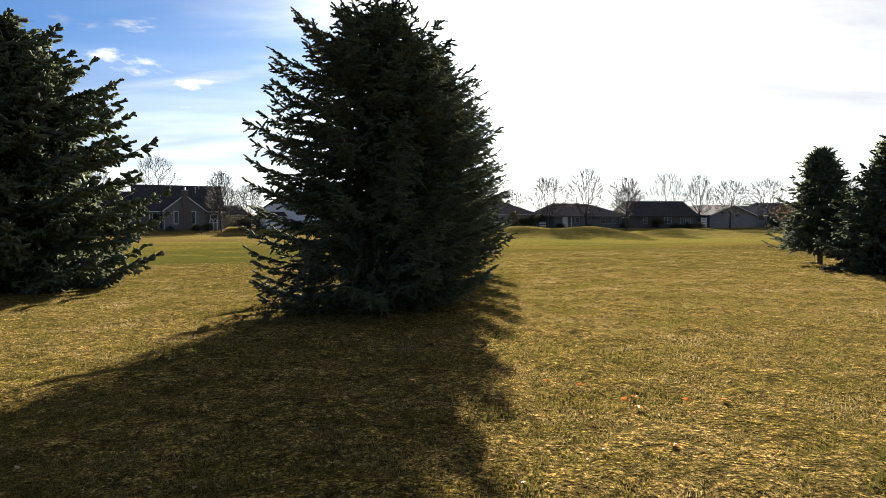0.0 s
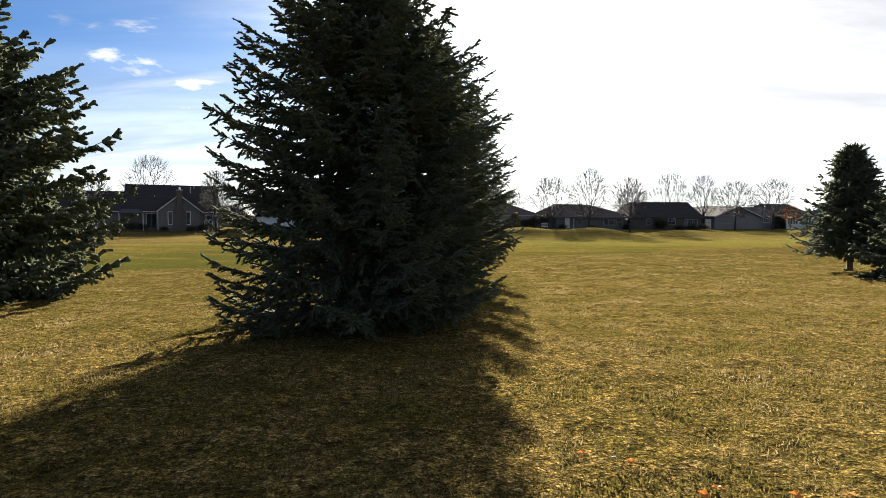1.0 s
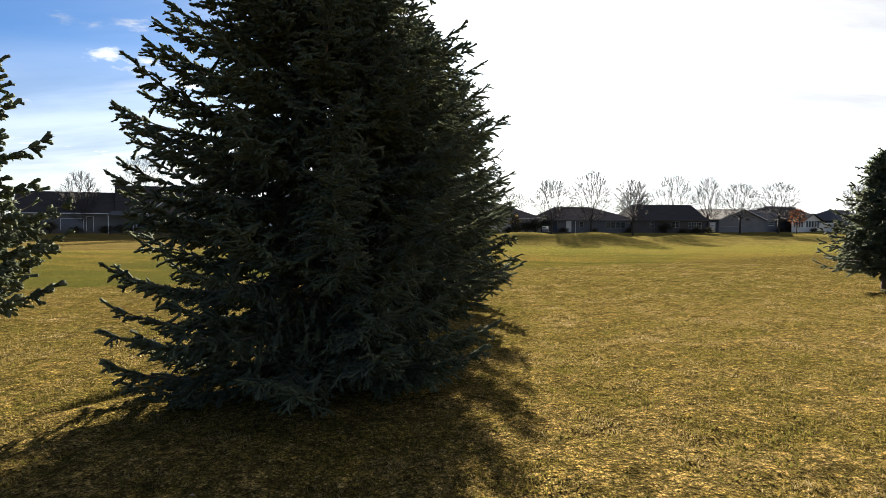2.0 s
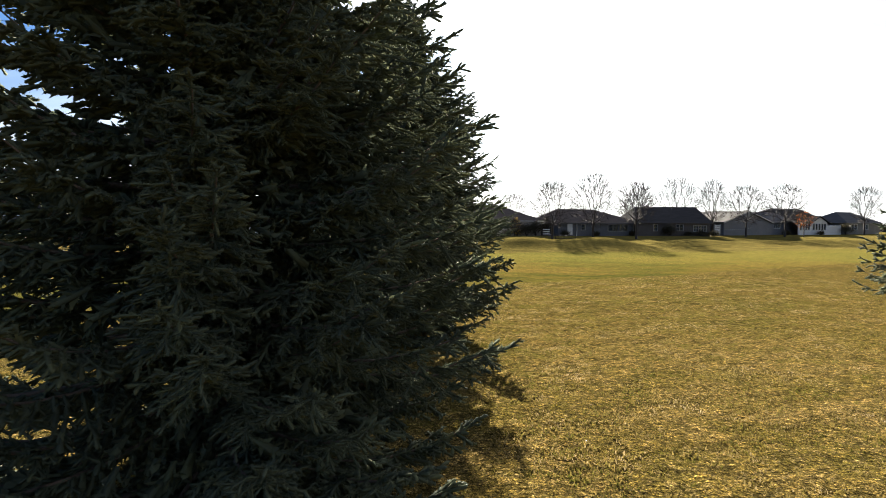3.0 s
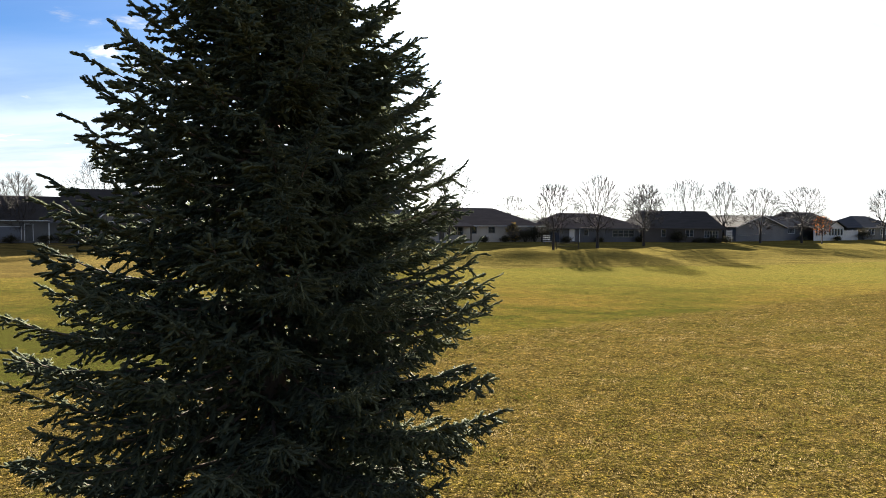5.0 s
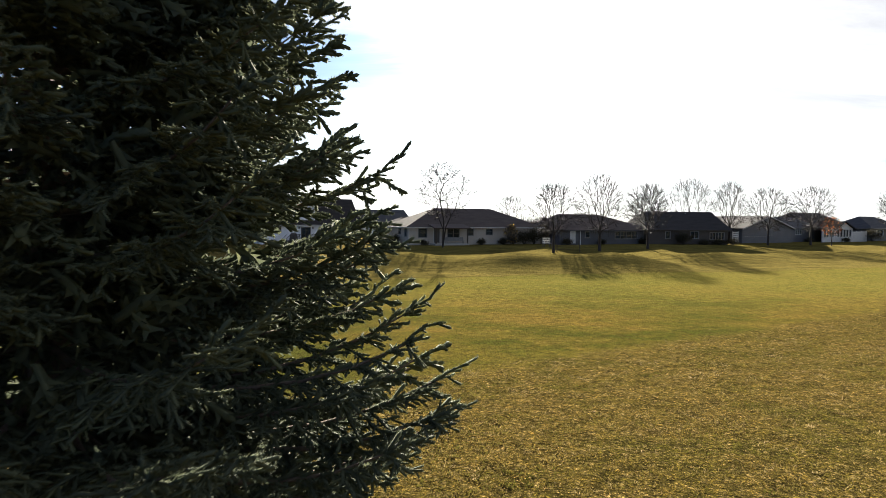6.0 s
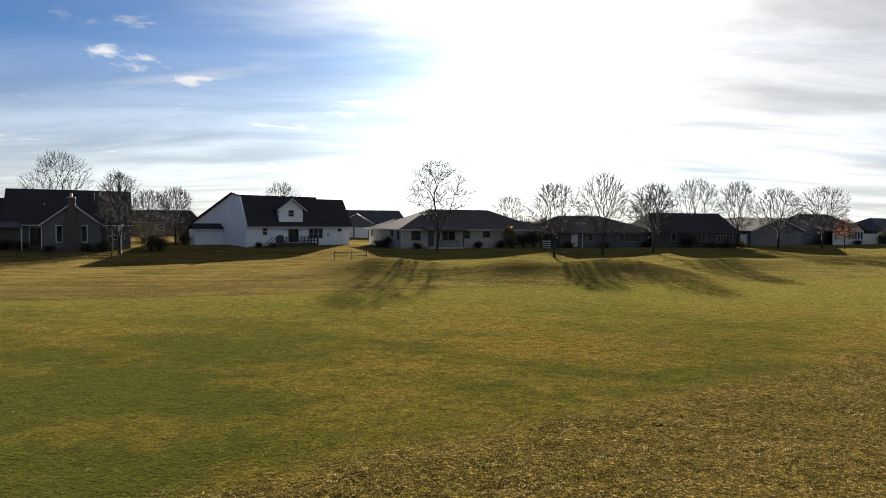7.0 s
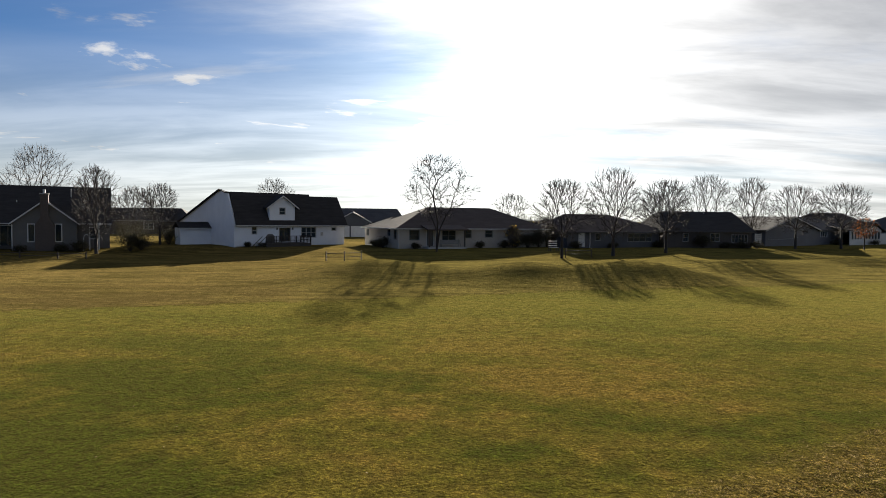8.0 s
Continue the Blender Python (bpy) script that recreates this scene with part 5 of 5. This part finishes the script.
bare_tree(2.6, 108.0, 11.9, 4.5, 61, "tall three-stemmed bare tree in front of tan house", 0.1, 3, 0.85, 1.2, 0.9)
bare_tree(17.4, 104.8, 9.3, 3.9, 32, "bare spreading maple beside the post", 0.24, 1, 0.95, 1.1)
bare_tree(24.6, 109.0, 10.9, 4.0, 33, "tall upright bare tree before the blue house", 0.2, 1, 0.75, 1.1)
bare_tree(33.3, 115.0, 9.9, 3.7, 34, "bare tree with a few clinging leaves", 0.25, 1, 0.8, 1.15)
bare_tree(50.6, 143.5, 12.4, 5.6, 35, "wide bare tree rising behind the brown house", 0.18, 1, 0.8, 1.2)
bare_tree(55.0, 136.0, 11.4, 3.6, 36, "upright bare tree between two houses", 0.18, 1, 0.55, 1.15)
bare_tree(58.2, 128.4, 9.9, 4.4, 37, "bare round tree on raised lawn", 0.26, 1, 1.0, 1.2)
bare_tree(67.3, 131.5, 10.4, 4.5, 38, "bare full-crowned tree near the white door", 0.25, 1, 0.9, 1.25)
bare_tree(93.0, 147.0, 10.8, 3.6, 39, "bare upright tree before the low gray house", 0.25, 1, 0.6, 1.0)
bare_tree(-56.1, 124.0, 14.2, 5.6, 40, "large bare tree rising behind gray house", 0.2, 1, 0.75, 1.1)
bare_tree(-35.6, 101.5, 9.8, 2.8, 41, "narrow bare tree beside the gray house", 0.18, 1, 0.45, 1.1)
bare_tree(-36.2, 119.0, 8.5, 2.8, 42, "bare round tree between two houses", 0.22, 1, 0.7, 1.2)
bare_tree(-45.0, 130.0, 8.6, 3.6, 43, "bare tree between the gray and white houses", 0.2, 1, 0.7, 1.1)
bare_tree(-28.6, 150.0, 11.3, 4.3, 44, "bare tree rising behind white house", 0.25, 1, 0.8, 1.1)
bare_tree(-53.5, 99.0, 9.2, 3.1, 45, "small bare tree with red fruit before gray house", 0.15, 1, 0.6, 1.0)
bare_tree(17.5, 160.0, 9.5, 4.0, 46, "distant bare tree behind tan house", 0.25, 1, 0.8, 1.1)
bare_tree(41.3, 142.0, 9.0, 4.0, 47, "bare tree behind the brown house roof", 0.2, 1, 0.8, 1.2)
r, tips = bare_tree(70.7, 131.0, 4.9, 1.8, 50, "small maple keeping its orange autumn leaves", 0.42, 1, 0.9, 0.7)
foliage(r, tips, AUTUMN, 330, 0.24, 1)
r, tips = bare_tree(13.2, 118.6, 3.0, 1.1, 51, "small young tree with yellow autumn leaves", 0.2, 1, 0.9, 0.6)
foliage(r, tips, YELLOW, 240, 0.25, 2)


def far_woods():
    """Belt of bare thickets behind the last houses."""
    rng = np.random.RandomState(77)
    templates = []
    for _ in range(6):
        v, f = [], []
        for k in range(26):
            a, q = rng.rand() * 6.28, rng.rand() ** 0.6
            top = np.array([math.cos(a) * q * 0.6, math.sin(a) * q * 0.6, 0.35 + 0.65 * math.sqrt(1 - 0.8 * q * q) * rng.uniform(0.7, 1.0)])
            foot, w = top * np.array([0.35, 0.35, 0.0]), 0.02 + 0.02 * rng.rand()
            i = len(v)
            v += [tuple(foot - np.array([w, 0, 0.05])), tuple(foot + np.array([w, 0, -0.05])), tuple(top)]
            f.append((i, i + 1, i + 2))
        templates.append((np.array(v), np.array(f)))
    n = 1500
    x, y = rng.uniform(-210, 260, n), rng.uniform(205, 250, n)
    a = rng.rand(n) * 6.28
    D = np.stack([np.cos(a), np.sin(a), np.zeros(n)], 1)
    size = 4.2 + 1.6 * np.sin(x * 0.05) * np.sin(x * 0.021 + 1) + rng.uniform(-0.8, 1.0, n)
    ob = new("far_woods", scatter("far_woods", templates, np.stack([x, y, height(x, y)], 1), frames(D), size, GREY_BARK, rng))
    tagged(ob, "distant belt of bare brown-gray thicket", "woods", kind="stuff")


far_woods()


# ---- yard things ----
def shrub(x, y, r, h, seed, label, material=None, leaves=420, size=0.13):
    """A shrub: a few stems and a rounded, uneven mass of small leaves."""
    rng = np.random.RandomState(seed)
    root = thing("shrub", pose(x, y, float(height(x, y)) - 0.04), label, "shrub", "shrubs by the houses")
    stems, tips = [], []
    for i in range(26):
        a, q = rng.rand() * 6.28, rng.rand() ** 0.6
        tip = np.array([math.cos(a) * r * q, math.sin(a) * r * q, h * (0.45 + 0.55 * math.sqrt(max(0, 1 - q * q))) * rng.uniform(0.8, 1.05)])
        mid = tip * np.array([0.45, 0.45, 0.5]) + rng.normal(0, 0.06, 3)
        stems += [(np.array([0, 0, 0.0]), mid, 0.025, 0.016), (mid, tip, 0.016, 0.008)]
        tips += [mid * (1 - t) + tip * t for t in (0.3, 0.6, 0.85, 1.0)]
    st = new("stems", tubes("stem", stems, GREY_BARK, 4))
    st.name = "stem"
    st.parent = root
    tips = np.array(tips)
    P = tips[rng.randint(0, len(tips), leaves)] + rng.normal(0, 0.20 * r, (leaves, 3))
    P[:, 2] = np.maximum(P[:, 2], 0.05)
    tv = np.array([(0, 0, 0), (0.4, 0.36, 0.08), (1, 0, 0), (0.4, -0.36, 0.08)])
    ob = new("foliage", scatter("foliage", [(tv, np.array([(0, 1, 2), (0, 2, 3)]))], P, frames(rng.normal(size=(leaves, 3))), size * rng.uniform(0.6, 1.3, leaves), material or SHRUB, rng))
    ob.parent = root
    return root


def at_house(o, turn, x, y):
    a = radians(turn)
    return o[0] + x * math.cos(a) - y * math.sin(a), o[1] + x * math.sin(a) + y * math.cos(a)


TAN_O, GRAY_O, WHITE_O, BLUE_O, BROWN_O, PALE_O = (-2.5, 113.5), (-44.3, 100.2), (-24.5, 115), (21.0, 120.0), (36.9, 126.5), (56.9, 135.0)
for i, (o, turn, x, y, r, h) in enumerate((
    (TAN_O, 25, 19.2, -1.3, 1.3, 2.0), (TAN_O, 25, 21.2, -1.2, 1.5, 2.4), (TAN_O, 25, 23.9, -0.9, 1.7, 3.0), (TAN_O, 25, 11.8, -0.9, 0.8, 0.8),
    (TAN_O, 25, 15.6, -0.9, 0.9, 0.9), (TAN_O, 25, 17.4, -1.0, 0.9, 1.1), (TAN_O, 25, -1.2, 2.6, 0.8, 1.6), (TAN_O, 25, -1.0, 4.6, 0.7, 0.9), (TAN_O, 25, -0.9, 7.0, 0.8, 0.8), (TAN_O, 25, 2.0, -1.0, 0.7, 0.7),
    (GRAY_O, 28, 11.8, -0.6, 1.8, 2.1), (GRAY_O, 28, 13.0, 0.6, 1.2, 1.3), (GRAY_O, 28, 1.0, -1.0, 0.7, 0.6), (GRAY_O, 28, 4.9, -0.9, 0.8, 0.7), (GRAY_O, 28, 6.6, -0.9, 0.9, 1.1),
    (GRAY_O, 28, -2.0, 1.0, 0.8, 1.0), (GRAY_O, 28, -3.6, 0.8, 1.0, 1.2), (GRAY_O, 28, -5.6, 0.8, 0.9, 1.1), (GRAY_O, 28, -9.4, 1.2, 1.0, 0.9), (GRAY_O, 28, -12.6, 0.6, 1.2, 1.6), (GRAY_O, 28, -14.8, 0.8, 1.4, 1.9),
    (WHITE_O, 40, -5.6, 9.2, 0.9, 1.5), (WHITE_O, 40, 1.6, -0.7, 0.6, 0.6),
    (BLUE_O, 25.8, 8.0, -0.8, 0.8, 0.7), (BLUE_O, 25.8, 16.6, -0.9, 0.9, 0.9), (BLUE_O, 25.8, 1.0, -0.8, 0.9, 0.9), (BROWN_O, 5, 5.8, -1.2, 1.3, 2.0), (BROWN_O, 5, 9.6, -0.9, 0.9, 0.8), (BROWN_O, 5, 12.2, -0.9, 1.0, 0.9), (BROWN_O, 5, 14.6, -0.9, 1.0, 1.0),
    (PALE_O, 30, 21.0, -0.2, 1.0, 0.8), (PALE_O, 30, 41.5, -1.6, 1.7, 2.3), (PALE_O, 30, 30.0, -2.4, 0.9, 0.8))):
    sx, sy = at_house(o, turn, x, y)
    shrub(sx, sy, r, h, 100 + i, "dark leafless shrub against the house wall" if h > 1.3 else "low brown shrub beside the house wall", None, int(700 + 900 * r * h))

for i, (x, y, r, h) in enumerate(((-44.0, 128.0, 2.6, 2.6), (-40.3, 131.0, 2.4, 2.3), (-37.0, 127.0, 2.2, 2.1), (-47.6, 133.0, 2.8, 2.9), (-33.8, 131.0, 2.3, 2.2))):
    shrub(x, y, r, h, 160 + i, "wide brown thicket between the gray and white houses", None, 3000, 0.16)


def rail_fence(points, label, high=0.95):
    """Split-rail fence: posts and two rails a bay."""
    f = thing("rail_fence", pose(points[0][0], points[0][1], float(height(*points[0]))), label, "fence", "split-rail fences")
    o = Vector(f.matrix_world.translation)
    feet = [Vector((x, y, float(height(x, y)))) - o for x, y in points]
    for p in feet:
        part("post", cuboid(p.x - 0.05, p.x + 0.05, p.y - 0.05, p.y + 0.05, p.z - 0.3, p.z + high + 0.12), FENCE, f)
    for a, b in zip(feet, feet[1:]):
        for z in (0.45, 0.88):
            part("rail", bar(bmesh.new(), a + Vector((0, 0, z * high)), b + Vector((0, 0, z * high)), 0.036, 0.03, 6), FENCE, f)


rail_fence([(-8.9, 96.6), (-7.1, 97.35), (-5.4, 98.1)], "weathered brown split-rail fence between two houses")
rail_fence([(18.0, 105.6), (21.3, 106.6)], "short brown rail fence beside a maple")
rail_fence([(-46.5, 93.6), (-43.2, 94.4), (-40.0, 95.2), (-36.6, 96.0), (-34.0, 96.6)], "low brown rail fence before the gray house", 0.6)


def slat_bench(x, y, turn):
    b = thing("garden_bench", pose(x, y, float(height(x, y)), 0, 0, turn), "white slatted garden bench between two houses", "bench")
    for z in (0.62, 0.92, 1.22):
        part("back_slat", cuboid(-0.65, 0.65, 0.26, 0.30, z, z + 0.12), TRIM, b)
    for y0 in (-0.2, -0.04, 0.12):
        part("seat_slat", cuboid(-0.65, 0.65, y0, y0 + 0.13, 0.42, 0.46), TRIM, b)
    for x0 in (-0.62, 0.55):
        part("leg", cuboid(x0, x0 + 0.07, -0.2, -0.13, 0, 0.415), DARK_DOOR, b)
        part("leg", cuboid(x0, x0 + 0.07, 0.305, 0.36, 0, 1.36), DARK_DOOR, b)


slat_bench(18.0, 113.5, 20)


def garden_arch(x, y, turn):
    g = thing("garden_arch", pose(x, y, float(height(x, y)), 0, 0, turn), "white metal garden arch with double hoops", "garden arch")
    for k, x0 in enumerate((-0.32, 0.32)):
        for y0 in (-0.25, 0.25):
            pts = [Vector((x0 - 0.28, y0, 0)), Vector((x0 - 0.28, y0, 1.35))] + [Vector((x0 - 0.28 * math.cos(a * math.pi / 6), y0, 1.35 + 0.5 * math.sin(a * math.pi / 6))) for a in range(1, 6)] + [Vector((x0 + 0.28, y0, 1.35)), Vector((x0 + 0.28, y0, 0))]
            bm = bmesh.new()
            for a, b in zip(pts, pts[1:]):
                bar(bm, a, b, 0.028)
            part("hoop", bm, TRIM, g)
        for z in (0.3, 0.7, 1.1):
            part("rung", bar(bmesh.new(), (x0 - 0.28, -0.25, z), (x0 - 0.28, 0.25, z), 0.018), TRIM, g)


ax, ay = at_house(GRAY_O, 28, 7.6, 0.3)
garden_arch(ax, ay, 28)


def white_gate(x, y, turn):
    g = thing("garden_gate", pose(x, y, float(height(x, y)), 0, 0, turn), "white horizontal-slatted gate between two houses", "gate")
    for i in range(6):
        part("slat", cuboid(-0.75, 0.75, 0, 0.04, 0.15 + 0.33 * i, 0.40 + 0.33 * i), TRIM, g)
    for x0 in (-0.85, 0.755):
        part("post", cuboid(x0, x0 + 0.1, -0.03, 0.07, -0.2, 2.2), TRIM, g)


white_gate(55.2, 134.0, 30)


def string_lights(a, b, n, sag):
    a, b = Vector(a), Vector(b)
    t = thing("string_lights", Matrix.Translation(a), "string of white patio bulbs hung along pale house", "string lights")
    pts = [(a.lerp(b, i / n) - a) - Vector((0, 0, sag * 4 * (i / n) * (1 - i / n))) for i in range(n + 1)]
    bm = bmesh.new()
    for p, q in zip(pts, pts[1:]):
        bar(bm, p, q, 0.012, None, 4)
    part("cable", bm, DARK_DOOR, t)
    for p in pts[1:-1]:
        bm = bmesh.new()
        bmesh.ops.create_icosphere(bm, subdivisions=1, radius=0.075, matrix=Matrix.Translation(p - Vector((0, 0, 0.11))))
        part("bulb", bm, TRIM, t)


string_lights((56.9, 134.7, 2.0), (63.5, 136.6, 2.35), 14, 0.25)
# downspout of the gray house, built as a free-standing capped pole
part_downspout = thing("corner_downspout", pose(-36.4, 103.6, 0.8), "tall white downspout at the corner of the gray house", "post")
part("pole", bar(bmesh.new(), (0, 0, -0.2), (0, 0, 2.6), 0.07), TRIM, part_downspout)
part("cap", cuboid(-0.16, 0.16, -0.16, 0.16, 2.6, 2.9), TRIM, part_downspout)


# ---- grass and litter ----
def clump_templates(rng, count, blades, spread, wide, high):
    """Little tufts: a few leaning blades each."""
    out = []
    for _ in range(count):
        v, f = [], []
        for k in range(blades):
            a, lean, h = rng.rand() * 6.28, rng.uniform(0.3, 1.5), rng.uniform(*high)
            p, w = rng.normal(0, spread, 2), rng.uniform(*wide)
            i = len(v)
            v += [(p[0] - math.sin(a) * w, p[1] + math.cos(a) * w, -0.1), (p[0] + math.sin(a) * w, p[1] - math.cos(a) * w, -0.1), (p[0] + math.cos(a) * lean * h, p[1] + math.sin(a) * lean * h, h)]
            f.append((i, i + 1, i + 2))
        out.append((np.array(v), np.array(f)))
    return out


def tufts(name, label, x, y, templates, size, material, rng):
    a = rng.rand(len(x)) * 6.28
    D = np.stack([np.cos(a), np.sin(a), np.zeros(len(x))], 1)
    ob = new(name, scatter(name, templates, np.stack([x, y, height(x, y) - 0.005], 1), frames(D), size, material, rng))
    tagged(ob, label, "grass", kind="stuff")


def grass():
    """Blades over the near lawn, then coarser tufts over the rest of the rough."""
    rng = np.random.RandomState(8)
    n = 34000
    y = 3.2 + 22 * rng.rand(n) ** 1.5
    x = rng.uniform(-0.72, 0.80, n) * (y + 3) + 0.12 * y
    keep = (x > -10) & (x < 16) & (np.hypot(x + 1.48, y - 14.3) > 1.2)
    x, y = x[keep], y[keep]
    tufts("grass", "short dry lawn grass, tan and olive tufts", x, y, clump_templates(rng, 8, 8, 1.6, (0.08, 0.15), (0.35, 1.0)), rng.uniform(0.028, 0.05, len(x)), BLADE, rng)
    n = 80000
    y = 6 + 38 * rng.rand(n)
    x = 2.5 + rng.choice((-1, 1), n) * rng.rand(n) ** 1.25 * 19.0
    keep = (y - 0.62 * x < 36.0 + rng.normal(0, 0.7, n)) & (rng.rand(n) < (y - 4) / 10) & (np.hypot(x + 1.48, y - 14.3) > 1.0)
    x, y = x[keep], y[keep]
    tufts("rough_grass", "uneven tufts of dry olive-brown grass", x, y, clump_templates(rng, 8, 4, 1.1, (0.22, 0.42), (0.4, 1.0)), rng.uniform(0.026, 0.046, len(x)), BLADE, rng)


def litter():
    rng = np.random.RandomState(9)
    n = 900
    y = 3.5 + 58 * rng.rand(n) ** 1.4
    x = rng.uniform(-0.70, 0.75, n) * (y + 3) + 0.1 * y
    tv = np.array([(0, 0, 0), (0.35, 0.34, 0.12), (1, 0, 0.05), (0.4, -0.33, 0.16), (0.5, 0, -0.04)])
    tf = np.array([(0, 4, 1), (1, 4, 2), (2, 4, 3), (3, 4, 0)])
    P = np.stack([x, y, height(x, y) + 0.03], 1)
    a = rng.rand(n) * 6.28
    D = np.stack([np.cos(a), np.sin(a), rng.normal(0, 0.25, n)], 1)
    ob = new("leaf_litter", scatter("leaf_litter", [(tv, tf)], P, frames(D), rng.uniform(0.025, 0.06, n), LITTER, rng))
    tagged(ob, "pale fallen leaves scattered over the grass", "fallen leaves", kind="stuff")


def fallen_leaf(x, y, turn, size):
    bm = bmesh.new()
    c = bm.verts.new((0, 0, 0.004))
    rim = [bm.verts.new((math.cos(i * math.pi / 5) * (1.0 if i % 2 else 0.55), math.sin(i * math.pi / 5) * (1.0 if i % 2 else 0.55), 0.12 * (i % 3))) for i in range(10)]
    for i in range(10):
        bm.faces.new((c, rim[i], rim[(i + 1) % 10]))
    bmesh.ops.scale(bm, vec=(size, size, size), verts=bm.verts)
    me = bpy.data.meshes.new("maple_leaf")
    bm.to_mesh(me)
    bm.free()
    me.materials.append(AUTUMN)
    ob = new("maple_leaf", me)
    ob.matrix_world = pose(x, y, float(height(x, y)) + 0.035, 12, -9, turn)
    tagged(ob, "fallen orange maple leaf lying on the grass", "leaf", "orange leaves on the lawn")


grass()
litter()
for x, y, turn, size in ((1.95, 6.72, 20, 0.06), (2.10, 6.85, 80, 0.05), (2.02, 6.45, 130, 0.06), (2.62, 6.72, 40, 0.055), (3.02, 6.75, 200, 0.06), (1.60, 7.35, 10, 0.05), (1.25, 7.55, 60, 0.05), (1.98, 5.35, 100, 0.05)):
    fallen_leaf(x, y, turn, size)


def burrow(x, y, r):
    """Small pit dug in the turf: a ragged raised rim round a sunken floor."""
    rng = np.random.RandomState(5)
    t = thing("burrow", pose(x, y, float(height(x, y)) + 0.012, 0, 0, 15), "small dark burrow hole dug in the turf", "burrow")
    bm = bmesh.new()
    n, rows = 18, []
    for k, z in ((1.3, -0.04), (1.05, 0.010), (0.9, 0.008), (0.6, 0.002)):
        rows.append([bm.verts.new((1.5 * r * k * math.cos(2 * math.pi * i / n) * rng.uniform(0.9, 1.1), r * k * math.sin(2 * math.pi * i / n) * rng.uniform(0.9, 1.1), z * rng.uniform(0.7, 1.2))) for i in range(n)])
    for a, b in zip(rows, rows[1:]):
        for i in range(n):
            j = (i + 1) % n
            bm.faces.new((a[i], a[j], b[j], b[i]))
    bm.faces.new(rows[-1])
    part("soil", bm, SOIL, t)


burrow(8.1, 39.4, 0.075)
